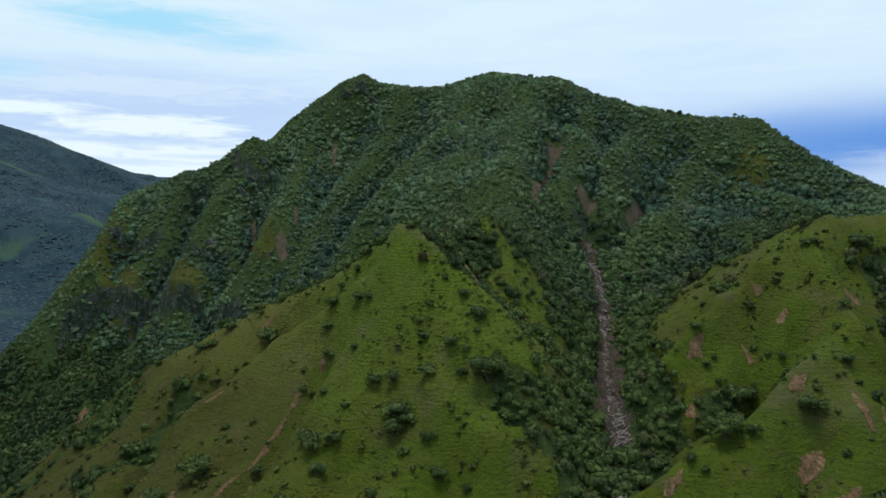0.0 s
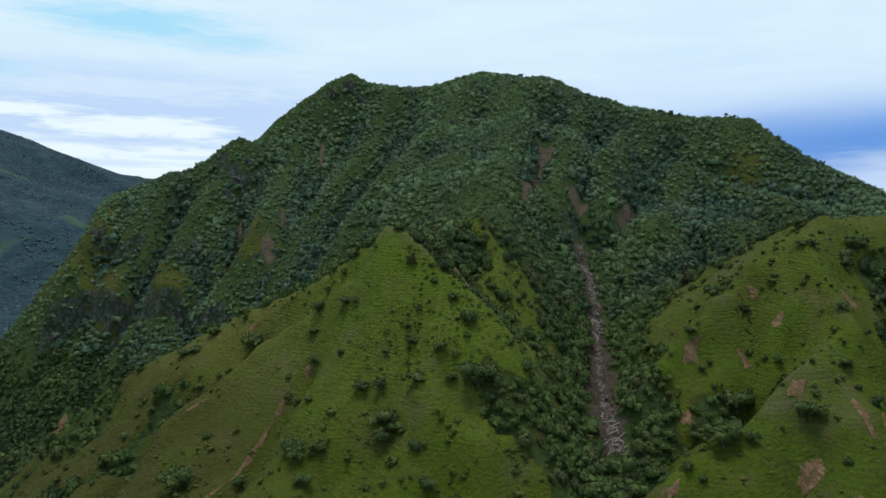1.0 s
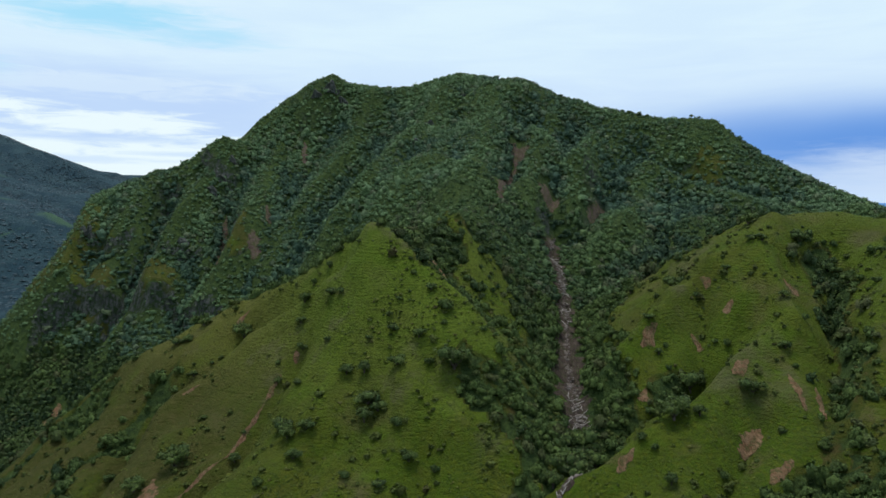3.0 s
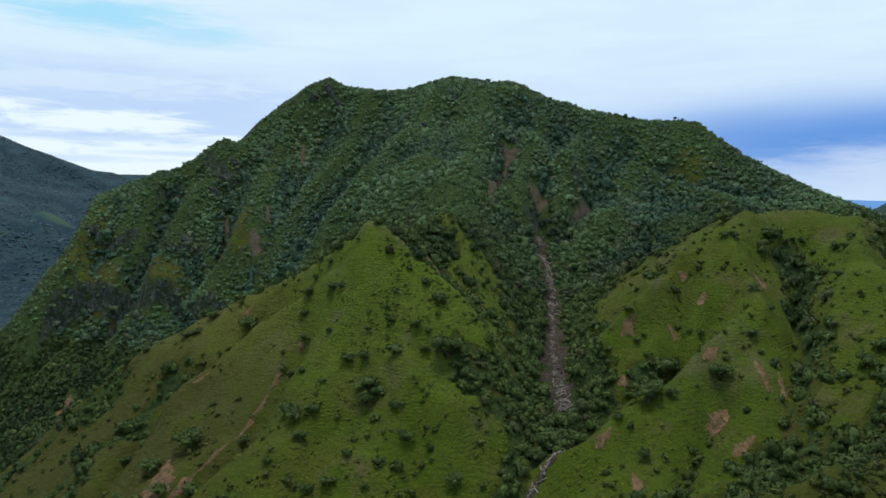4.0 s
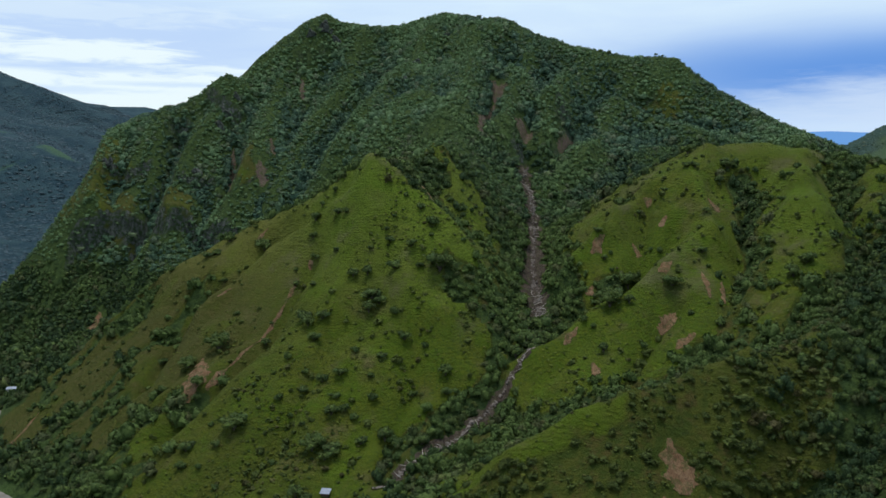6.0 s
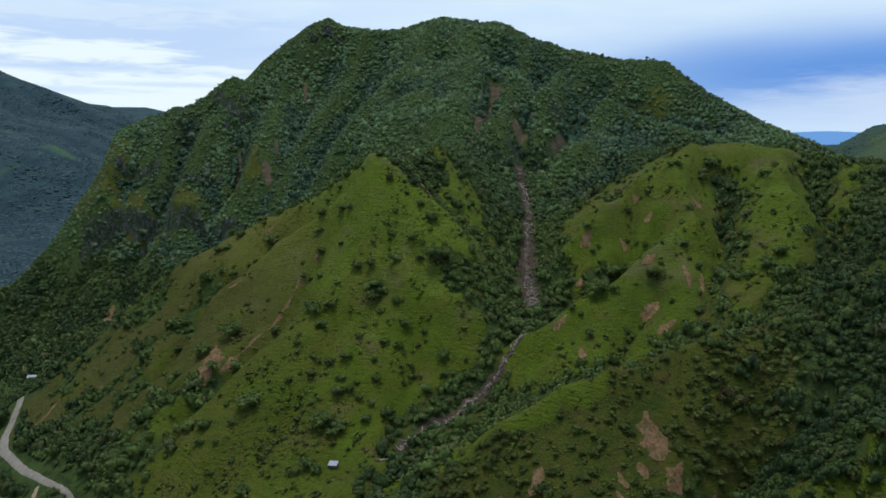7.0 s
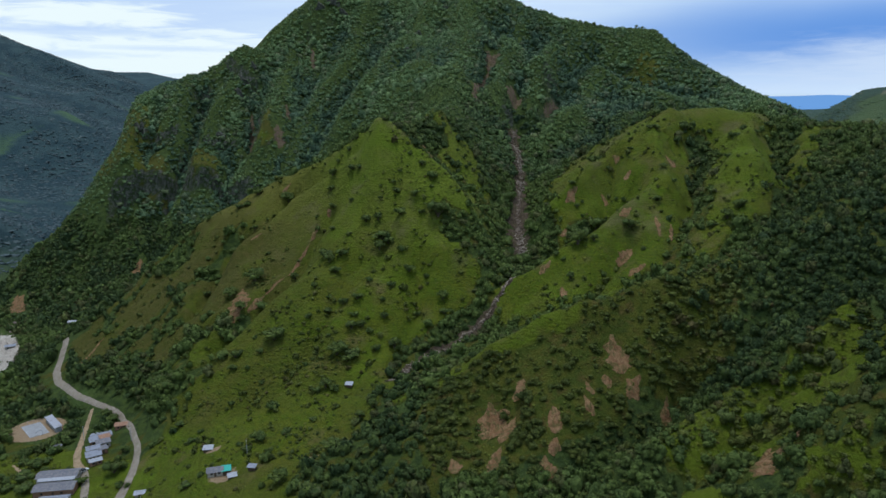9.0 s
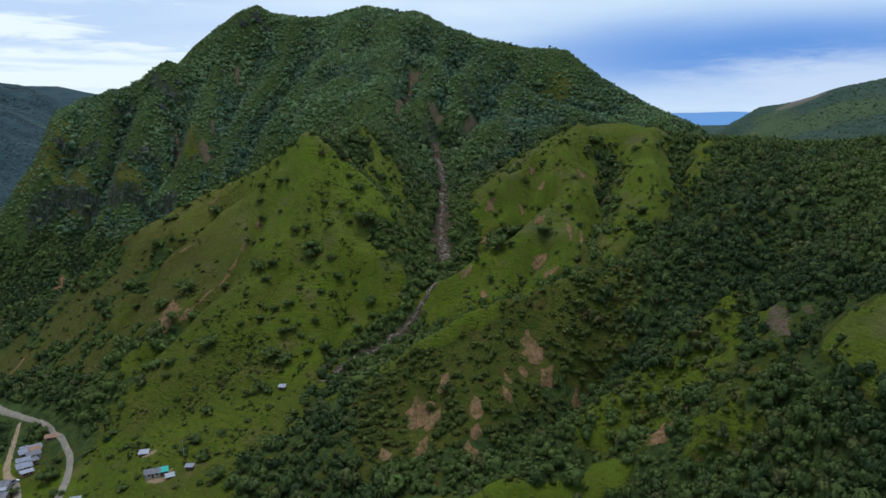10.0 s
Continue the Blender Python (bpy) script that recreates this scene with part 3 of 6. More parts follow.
# ---- materials ----
class Mat:
    """A small helper to wire one procedural material."""

    def __init__(self, name, rough=0.9, spec=0.2):
        self.m = bpy.data.materials.new(name)
        self.m.use_nodes = True
        self.n, self.l = self.m.node_tree.nodes, self.m.node_tree.links
        self.b = self.n["Principled BSDF"]
        self.b.inputs["Roughness"].default_value = rough
        self.b.inputs["Specular IOR Level"].default_value = spec
        self.pos = self.n.new("ShaderNodeNewGeometry").outputs["Position"]
        self.local = self.n.new("ShaderNodeTexCoord").outputs["Object"]

    def put(self, v, sock):
        if isinstance(v, (int, float, tuple)):
            sock.default_value = v
        else:
            self.l.new(v, sock)

    def noise(self, scale, detail=4, rough=0.55, vec=None, distort=0.0):
        n = self.n.new("ShaderNodeTexNoise")
        self.l.new(vec or self.pos, n.inputs["Vector"])
        n.inputs["Scale"].default_value, n.inputs["Detail"].default_value = scale, detail
        n.inputs["Roughness"].default_value, n.inputs["Distortion"].default_value = rough, distort
        return n.outputs["Fac"]

    def cells(self, scale, feature="F1", out="Distance", vec=None):
        n = self.n.new("ShaderNodeTexVoronoi")
        n.feature = feature
        self.l.new(vec or self.pos, n.inputs["Vector"])
        n.inputs["Scale"].default_value = scale
        return n.outputs[out]

    def stretch(self, sx, sy, sz, vec=None):
        n = self.n.new("ShaderNodeMapping")
        self.l.new(vec or self.pos, n.inputs["Vector"])
        n.inputs["Scale"].default_value = (sx, sy, sz)
        return n.outputs[0]

    def attr(self, name):
        n = self.n.new("ShaderNodeAttribute")
        n.attribute_name = name
        return n.outputs["Fac"]

    def rand(self):
        return self.n.new("ShaderNodeObjectInfo").outputs["Random"]

    def island(self):
        return self.n.new("ShaderNodeNewGeometry").outputs["Random Per Island"]

    def math(self, op, a, b=0.0, clamp=False):
        n = self.n.new("ShaderNodeMath")
        n.operation, n.use_clamp = op, clamp
        self.put(a, n.inputs[0])
        self.put(b, n.inputs[1])
        return n.outputs[0]

    def step(self, v, lo, hi):
        n = self.n.new("ShaderNodeMapRange")
        n.interpolation_type = "SMOOTHSTEP"
        self.put(v, n.inputs["Value"])
        n.inputs["From Min"].default_value, n.inputs["From Max"].default_value = lo, hi
        return n.outputs["Result"]

    def mix(self, fac, a, b):
        n = self.n.new("ShaderNodeMix")
        n.data_type = "RGBA"
        self.put(fac, n.inputs["Factor"])
        self.put(a if not isinstance(a, tuple) else (*a, 1), n.inputs["A"])
        self.put(b if not isinstance(b, tuple) else (*b, 1), n.inputs["B"])
        return n.outputs["Result"]

    def color(self, v):
        self.put(v if not isinstance(v, tuple) else (*v, 1), self.b.inputs["Base Color"])

    def bump(self, h, dist=0.1, strength=1.0):
        n = self.n.new("ShaderNodeBump")
        self.put(h, n.inputs["Height"])
        n.inputs["Distance"].default_value, n.inputs["Strength"].default_value = dist, strength
        self.l.new(n.outputs[0], self.b.inputs["Normal"])


def ground_material():
    m = Mat("hillside", 0.95, 0.1)
    grassy, bare = m.attr("grassy"), m.attr("bare")
    z = m.n.new("ShaderNodeSeparateXYZ")
    m.l.new(m.pos, z.inputs[0])
    # pasture: fresh and dry grass in patches, tussocks, cattle terraces along the contours
    big, mid, fine = m.noise(0.022, 5), m.noise(0.12, 5, 0.65), m.noise(1.0, 6, 0.75)
    grass = m.mix(m.step(big, 0.38, 0.62), (0.067, 0.100, 0.007), (0.085, 0.094, 0.010))
    grass = m.mix(m.step(mid, 0.42, 0.64), grass, (0.058, 0.096, 0.005))
    grass = m.mix(m.step(fine, 0.48, 0.64), grass, (0.036, 0.054, 0.010))
    grass = m.mix(m.step(m.noise(0.045, 6, 0.62), 0.53, 0.70), grass, (0.105, 0.088, 0.034))
    ledge = m.math("SINE", m.math("ADD", m.math("MULTIPLY", z.outputs[2], 4.8), m.math("MULTIPLY", m.noise(0.05, 5, 0.6), 30.0)))
    terrace = m.math("MULTIPLY", m.step(ledge, -0.1, 0.8), m.math("MULTIPLY", m.step(m.noise(0.45, 5, 0.7), 0.38, 0.62), m.step(m.noise(0.03, 3), 0.28, 0.50)))
    grass = m.mix(m.math("MULTIPLY", terrace, 0.70), grass, (0.040, 0.054, 0.006))
    # wood floor: dark scrub between the crowns
    scrub = m.mix(m.step(m.noise(0.35, 5, 0.65), 0.35, 0.65), (0.024, 0.043, 0.013), (0.054, 0.082, 0.019))
    scrub = m.mix(m.step(m.noise(0.03, 5), 0.56, 0.70), scrub, (0.050, 0.082, 0.022))
    rock = m.mix(m.step(m.noise(0.5, 6, 0.7, m.stretch(1.0, 1.0, 0.22)), 0.35, 0.62), (0.030, 0.036, 0.027), (0.105, 0.106, 0.094))
    rock = m.mix(m.step(m.noise(0.33, 5, 0.7, m.stretch(1.0, 1.0, 0.16)), 0.64, 0.72), rock, (0.24, 0.23, 0.205))
    rock = m.mix(m.step(m.noise(0.4, 6, 0.72), 0.46, 0.56), rock, (0.030, 0.052, 0.018))
    slope = m.n.new("ShaderNodeSeparateXYZ")
    m.l.new(m.n.new("ShaderNodeNewGeometry").outputs["True Normal"], slope.inputs[0])
    steep = m.math("MULTIPLY", m.math("SUBTRACT", 1.0, m.step(slope.outputs[2], 0.36, 0.52)), m.step(m.noise(0.09, 5), 0.30, 0.46))
    steep = m.math("MULTIPLY", steep, m.step(z.outputs[1], 360.0, 400.0))
    tuft = m.math("SUBTRACT", 1.0, m.step(m.cells(0.55), 0.10, 0.34))
    grass = m.mix(m.math("MULTIPLY", tuft, m.step(m.noise(0.08, 3), 0.45, 0.6)), grass, (0.036, 0.060, 0.012))
    grass = m.mix(m.math("MULTIPLY", m.step(m.noise(0.45, 6, 0.75), 0.50, 0.64), 0.6), grass, (0.104, 0.116, 0.008))
    dry = m.mix(m.step(m.noise(0.35, 5, 0.7), 0.4, 0.65), (0.052, 0.058, 0.010), (0.074, 0.068, 0.018))
    grass = m.mix(m.math("MULTIPLY", m.attr("dry"), m.step(m.noise(0.05, 5, 0.6), 0.26, 0.52)), grass, dry)
    grass = m.mix(m.math("MULTIPLY", m.math("MULTIPLY", m.attr("lush"), 0.75), m.step(m.math("ADD", m.noise(0.10, 5, 0.6), m.math("MULTIPLY", fine, 0.3)), 0.44, 0.74)), grass, (0.078, 0.112, 0.009))
    # high spur: green and olive grass, lightened to put sunlight into the colour
    high = m.math("ADD", m.attr("upland_lit"), m.math("MULTIPLY", m.math("SUBTRACT", m.noise(0.06, 5, 0.6), 0.5), 0.5))
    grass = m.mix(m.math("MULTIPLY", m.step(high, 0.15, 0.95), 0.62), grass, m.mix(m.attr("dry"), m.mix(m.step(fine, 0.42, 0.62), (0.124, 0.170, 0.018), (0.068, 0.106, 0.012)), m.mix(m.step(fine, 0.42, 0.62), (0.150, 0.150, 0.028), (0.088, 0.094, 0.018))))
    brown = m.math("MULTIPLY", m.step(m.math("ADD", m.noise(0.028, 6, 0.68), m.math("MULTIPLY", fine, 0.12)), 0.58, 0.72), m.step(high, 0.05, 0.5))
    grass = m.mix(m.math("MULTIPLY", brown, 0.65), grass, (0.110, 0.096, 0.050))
    vivid = m.math("MULTIPLY", m.step(m.noise(0.05, 5, 0.6), 0.55, 0.70), m.math("SUBTRACT", 1.0, m.attr("dry")))
    grass = m.mix(m.math("MULTIPLY", vivid, 0.5), grass, (0.084, 0.140, 0.009))
    coarse = m.math("MULTIPLY", m.step(m.noise(0.13, 7, 0.72), 0.50, 0.66), m.step(m.noise(0.031, 3), 0.36, 0.56))
    grass = m.mix(m.math("MULTIPLY", coarse, 0.55), grass, (0.046, 0.056, 0.010))
    rough = m.mix(m.step(m.noise(0.22, 6, 0.7), 0.40, 0.62), (0.038, 0.056, 0.008), (0.066, 0.072, 0.011))
    rough = m.mix(m.math("MULTIPLY", m.step(m.noise(0.16, 6, 0.7), 0.50, 0.66), 0.8), rough, (0.072, 0.054, 0.016))
    rough = m.mix(m.step(m.noise(0.55, 5, 0.7), 0.55, 0.70), rough, (0.030, 0.046, 0.011))
    stir = m.math("ADD", grassy, m.math("MULTIPLY", m.math("SUBTRACT", m.noise(0.3, 4), 0.5), 0.55))
    col = m.mix(m.step(stir, 0.20, 0.34), scrub, rough)
    col = m.mix(m.step(stir, 0.58, 0.74), col, grass)
    soil = m.mix(m.noise(0.7, 5, 0.65), (0.20, 0.135, 0.08), (0.32, 0.25, 0.165))
    col = m.mix(m.step(m.math("ADD", bare, m.math("MULTIPLY", m.math("SUBTRACT", m.noise(0.5, 5, 0.7), 0.5), 0.9)), 0.45, 0.6), col, soil)
    col = m.mix(steep, col, rock)
    # far ground tinted blue: haze over the ranges put into the base colour
    distant_haze = m.mix(m.step(m.noise(0.02, 6, 0.65), 0.4, 0.62), (0.016, 0.038, 0.047), (0.031, 0.060, 0.065))
    distant_haze = m.mix(m.step(stir, 0.25, 0.50), distant_haze, (0.050, 0.094, 0.052))
    col = m.mix(m.attr("far"), col, distant_haze)
    m.color(col)
    h = m.math("ADD", m.math("MULTIPLY", fine, 1.3), m.math("ADD", m.math("MULTIPLY", m.math("MULTIPLY", terrace, m.step(stir, 0.58, 0.74)), -0.28), m.math("MULTIPLY", m.noise(0.3, 6, 0.7), 2.4)))
    m.bump(h, 0.9, 0.9)
    return m.m


def leaf_material(name, dark, light, warm, mottle=0.55):
    m = Mat(name, 0.7, 0.14)
    tone = m.attr("tone")
    base = m.mix(tone, dark, light)
    base = m.mix(m.math("MULTIPLY", m.step(m.math("FRACT", m.math("MULTIPLY", tone, 7.31)), 0.70, 0.98), 0.8), base, warm)
    base = m.mix(m.math("MULTIPLY", m.step(m.noise(1.1, 5, 0.75), 0.42, 0.62), 0.6), base, m.mix(0.55, base, (0.012, 0.022, 0.006)))
    speck = m.island()
    base = m.mix(m.math("MULTIPLY", m.step(speck, 0.55, 1.0), mottle), base, (light[0] * 1.5, light[1] * 1.35, light[2] * 1.2))
    base = m.mix(m.math("MULTIPLY", m.math("SUBTRACT", 1.0, m.step(speck, 0.0, 0.35)), mottle * 0.9), base, (dark[0] * 0.7, dark[1] * 0.7, dark[2] * 0.7))
    m.color(base)
    m.bump(m.noise(1.6, 6, 0.75), 1.1, 0.8)
    return m.m


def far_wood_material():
    # bluish leaf colours stand in for haze over the far woods
    m = Mat("far_foliage_haze", 0.65, 0.4)
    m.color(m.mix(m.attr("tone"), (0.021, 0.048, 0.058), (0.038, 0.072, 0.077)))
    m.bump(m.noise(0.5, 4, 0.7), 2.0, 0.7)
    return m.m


HAZY_FAR_LEAVES = far_wood_material()

GROUND = ground_material()

# mountain leaves paler and bluer than LEAVES: haze put into their colour
HAZY_HIGH_LEAVES = leaf_material("mountain_foliage_haze", (0.050, 0.098, 0.060), (0.128, 0.206, 0.084), (0.138, 0.160, 0.086), 0.25)
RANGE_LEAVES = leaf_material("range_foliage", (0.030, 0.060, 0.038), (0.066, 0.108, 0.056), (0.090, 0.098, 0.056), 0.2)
LEAVES = leaf_material("foliage", (0.030, 0.058, 0.020), (0.088, 0.134, 0.032), (0.104, 0.106, 0.042), 0.40)

# between LEAVES and the mountain's in blue: a thinner haze in the colour
HAZY_SADDLE_LEAVES = leaf_material("saddle_foliage_haze", (0.030, 0.062, 0.032), (0.094, 0.152, 0.050), (0.106, 0.112, 0.058), 0.38)
TREE_LEAVES = leaf_material("tree_foliage", (0.040, 0.072, 0.022), (0.112, 0.164, 0.036), (0.118, 0.120, 0.048), 0.45)
SCRUB_LEAVES = leaf_material("scrub_foliage", (0.036, 0.058, 0.014), (0.088, 0.112, 0.024), (0.098, 0.078, 0.030), 0.4)


def soil_material(name, a, b, c, cracks=0.7, green=1.0, relief=1.3, torn=0.0):
    m = Mat(name, 0.95, 0.1)
    col = m.mix(m.step(m.noise(0.35, 5, 0.6), 0.35, 0.65), a, b)
    col = m.mix(m.step(m.noise(1.3, 5, 0.7), 0.5, 0.72), col, c)
    runs = m.noise(1.0, 5, 0.65, m.stretch(1.0, 0.22, 0.22))
    col = m.mix(m.math("MULTIPLY", m.step(runs, 0.5, 0.7), cracks), col, (a[0] * 0.45, a[1] * 0.45, a[2] * 0.45))
    if green:
        col = m.mix(m.math("MULTIPLY", m.step(m.math("ADD", m.noise(0.45, 6, 0.72), m.math("MULTIPLY", runs, 0.3)), 0.62, 0.74), green), col, (0.070, 0.088, 0.022))
    if torn:
        worn = m.math("ADD", m.attr("edge"), m.math("MULTIPLY", m.math("SUBTRACT", m.noise(0.30, 7, 0.72), 0.5), 3.0))
        turf = m.mix(m.step(m.noise(0.9, 5, 0.7), 0.4, 0.65), (0.036, 0.054, 0.012), (0.084, 0.110, 0.014))
        col = m.mix(m.step(worn, torn, torn + 0.10), col, turf)
    m.color(col)
    m.bump(m.math("ADD", m.noise(0.8, 6, 0.7), m.math("MULTIPLY", runs, 1.6)), relief, 1.0)
    return m.m


SOIL = soil_material("bare_earth", (0.195, 0.106, 0.052), (0.27, 0.165, 0.090), (0.125, 0.075, 0.044), 0.8, 0.6, 1.3, 0.92)
RED_SOIL = soil_material("red_earth", (0.20, 0.105, 0.055), (0.25, 0.15, 0.085), (0.13, 0.078, 0.045), 0.7, 0.7, 1.3, 0.95)
GREY_SOIL = soil_material("slide_earth", (0.070, 0.050, 0.037), (0.106, 0.078, 0.059), (0.044, 0.033, 0.025), 0.7, 0.3, 1.6, 1.05)
MOUNTAIN_SOIL = soil_material("mountain_earth", (0.112, 0.074, 0.056), (0.140, 0.098, 0.076), (0.070, 0.052, 0.042), 0.8, 0.7, 1.3, 0.95)
ROAD = soil_material("road_gravel", (0.190, 0.165, 0.138), (0.235, 0.210, 0.178), (0.140, 0.118, 0.096), 0.25, 0.25, 0.3)
LANE = soil_material("lane_dirt", (0.24, 0.175, 0.11), (0.29, 0.22, 0.15), (0.20, 0.14, 0.085), 0.2, 0.3, 0.3)


def rock_material(name, dark, light):
    m = Mat(name, 0.85, 0.3)
    col = m.mix(m.step(m.noise(0.8, 6, 0.7, m.stretch(1.0, 1.0, 0.3)), 0.3, 0.7), dark, light)
    col = m.mix(m.math("MULTIPLY", m.island(), 0.5), col, light)
    m.color(col)
    m.bump(m.noise(1.8, 6, 0.75), 0.5, 0.8)
    return m.m


STONE = rock_material("slide_stone", (0.085, 0.066, 0.052), (0.23, 0.19, 0.155))
CRAG = rock_material("crag_rock", (0.020, 0.028, 0.018), (0.080, 0.084, 0.070))


def river_material():
    m = Mat("river_bed", 0.6, 0.4)
    chan = m.step(m.noise(0.09, 4, 0.5, m.stretch(1.0, 0.45, 1.0), 0.6), 0.47, 0.56)
    bed = m.mix(m.step(m.noise(0.9, 5, 0.75), 0.38, 0.66), (0.17, 0.155, 0.135), (0.38, 0.35, 0.30))
    water = m.mix(m.noise(0.6, 5, 0.7), (0.20, 0.18, 0.14), (0.40, 0.38, 0.33))
    m.color(m.mix(chan, bed, water))
    m.put(m.math("SUBTRACT", 0.9, m.math("MULTIPLY", chan, 0.65)), m.b.inputs["Roughness"])
    m.bump(m.noise(1.2, 5, 0.7), 0.5, 0.8)
    return m.m


def plain(name, col, rough=0.7, metal=0.0, wear=None, scale=1.2):
    m = Mat(name, rough, 0.3)
    c = m.mix(m.step(m.noise(scale, 5, 0.7, m.local), 0.42, 0.7), col, wear or (col[0] * 0.6, col[1] * 0.58, col[2] * 0.55))
    m.color(m.mix(m.math("MULTIPLY", m.noise(scale * 7, 3, 0.6, m.local), 0.35), c, (col[0] * 0.8, col[1] * 0.8, col[2] * 0.8)))
    m.b.inputs["Metallic"].default_value = metal
    m.bump(m.noise(scale * 9, 4, 0.6, m.local), 0.02, 0.6)
    return m.m


RIVER = river_material()
TIN = plain("zinc_sheet", (0.21, 0.235, 0.285), 0.55, 0.1, (0.12, 0.12, 0.135), 0.5)
TIN_DARK = plain("old_sheet", (0.105, 0.112, 0.135), 0.65, 0.1, (0.24, 0.23, 0.23))
TIN_WHITE = plain("white_sheet", (0.30, 0.325, 0.37), 0.55, 0.0, (0.20, 0.21, 0.23))
TIN_RUST = plain("rusty_sheet", (0.22, 0.12, 0.075), 0.8, 0.0, (0.32, 0.22, 0.17))
TEAL = plain("teal_sheet", (0.03, 0.33, 0.28), 0.5, 0.0, (0.03, 0.24, 0.21))
PLASTER = plain("plaster", (0.42, 0.39, 0.34), 0.9)
BRICK = plain("brick_wall", (0.27, 0.15, 0.10), 0.9)
TIMBER = plain("timber", (0.11, 0.075, 0.05), 0.8)
GLASS = plain("window_glass", (0.03, 0.035, 0.04), 0.12)
COURT = plain("court_concrete", (0.22, 0.235, 0.25), 0.85, 0.0, (0.17, 0.175, 0.18), 0.4)
TUFT = leaf_material("grass_tufts", (0.038, 0.064, 0.010), (0.112, 0.134, 0.020), (0.120, 0.104, 0.034))
CONCRETE = plain("concrete", (0.36, 0.37, 0.38), 0.85, 0.0, (0.28, 0.28, 0.28), 0.4)
DRIFTWOOD = plain("driftwood", (0.36, 0.32, 0.27), 0.85, 0.0, (0.24, 0.20, 0.16), 0.6)
BARK = plain("bark", (0.085, 0.07, 0.055), 0.9)
PAINT = plain("car_paint", (0.62, 0.63, 0.65), 0.3)
RUBBER = plain("rubber", (0.02, 0.02, 0.02), 0.8)


# ---- mesh helpers ----
def mesh_from(name, verts, faces, smooth=False):
    """A mesh from arrays; faces all have the same number of corners."""
    verts, faces = np.asarray(verts, np.float32), np.asarray(faces, np.int32)
    me = bpy.data.meshes.new(name)
    k = faces.shape[1]
    me.vertices.add(len(verts))
    me.vertices.foreach_set("co", verts.ravel())
    me.loops.add(faces.size)
    me.loops.foreach_set("vertex_index", faces.ravel())
    me.polygons.add(len(faces))
    me.polygons.foreach_set("loop_start", np.arange(0, faces.size, k, dtype=np.int32))
    me.polygons.foreach_set("use_smooth", np.full(len(faces), smooth))
    me.update(calc_edges=True)
    return me


def vertex_value(me, name, values):
    a = me.attributes.new(name, "FLOAT", "POINT")
    a.data.foreach_set("value", np.asarray(values, np.float32).ravel())


def spread(lo, hi, step, out_lo, out_hi):
    """Coordinates even between lo and hi, then ever wider out to the rim."""
    mid = list(np.arange(lo, hi + 1e-6, step))
    for end, sign in ((out_lo, -1), (out_hi, 1)):
        s, v = step, mid[0] if sign < 0 else mid[-1]
        while sign * (end - v) > 0:
            s *= 1.09
            v += sign * s
            mid.insert(0, v) if sign < 0 else mid.append(v)
    return np.array(mid)


# ---- the ground, one sheet to the horizon ----
gx, gy = spread(-330, 340, 2.0, -4400, 4400), spread(0, 690, 2.0, -3000, 4700)
X, Y = np.meshgrid(gx, gy)
Z = ground_z(X, Y)
GRASSY = pasture(X, Y)
far_off = smooth01(np.hypot(X, Y - 300), 420, 700)
GRASSY = np.maximum(GRASSY * (1 - far_off), far_off * smooth01(vnoise(X, Y, 130, 21) * 0.7 + vnoise(X, Y, 40, 22) * 0.3, 0.74, 0.86) * 0.45)
GRASSY = np.maximum(GRASSY, 0.6 * (np.hypot((X + 640) / 1.5, (Y - 1285) / 1.2) + 14 * vnoise(X, Y, 15, 27) < 30))
GRASSY = np.maximum(GRASSY, 0.5 * far_off * smooth01(X, 300, 420) * smooth01(vnoise(X, Y, 90, 26), 0.45, 0.7))
RIDGE = (1 - smooth01(on_cells(WET, X, Y), 0.6, 1.8)) * (1 - far_off) * smooth01(vnoise(X, Y, 30, 24), 0.35, 0.65) * (np.abs(X) < 330) * (Y < 345) * (Y > 4)
GRASSY = np.maximum(GRASSY, 0.40 * RIDGE)
Z = Z - 2.2 * (1 - GRASSY) * (1 - far_off) * smooth01(Z, 20, 50)
# level pads under the hamlet's buildings
for cx, cy, r in ((-187, 195, 15), (-152, 134, 12), (-145, 164, 8), (-77, 106, 6)):
    near = 1 - smooth01(np.hypot(X - cx, Y - cy), r * 0.8, r * 1.5)
    Z = Z + (float(ground_z(cx, cy)[0]) - Z) * near
nx, ny = len(gx), len(gy)
idx = np.arange(nx * ny).reshape(ny, nx)
quads = np.stack([idx[:-1, :-1], idx[:-1, 1:], idx[1:, 1:], idx[1:, :-1]], -1).reshape(-1, 4)
me = mesh_from("ground", np.stack([X, Y, Z], -1).reshape(-1, 3), quads, True)
vertex_value(me, "grassy", GRASSY)
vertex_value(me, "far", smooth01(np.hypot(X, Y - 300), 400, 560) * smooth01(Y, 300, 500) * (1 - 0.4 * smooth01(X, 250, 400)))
DRY = np.maximum(smooth01(-X, 20, 90) * smooth01(Y, 190, 240), 0.35 * smooth01(vnoise(X, Y, 40, 23), 0.5, 0.7))
DRY = np.maximum(DRY, 0.7 * smooth01(X, -10, 20) * smooth01(170 - X, 0, 40) * smooth01(Y, 80, 95) * smooth01(150 - Y, 0, 12))
DRY = DRY * (1 - inside(PASTURES["near_crest"], *warp(X, Y)))
vertex_value(me, "dry", DRY)
LUSH = np.zeros(X.shape)
for key in ("green_hill", "gully_meadow", "gully_meadow_up", "gully_meadow_low", "green_knob", "valley", "lit_patch", "lit_patch_up", "spur_strip", "near_crest", "near_slope", "near_foot"):
    LUSH = np.maximum(LUSH, inside({**PASTURES, **LIGHT_WOOD}[key], *warp(X, Y)) * 1.0)
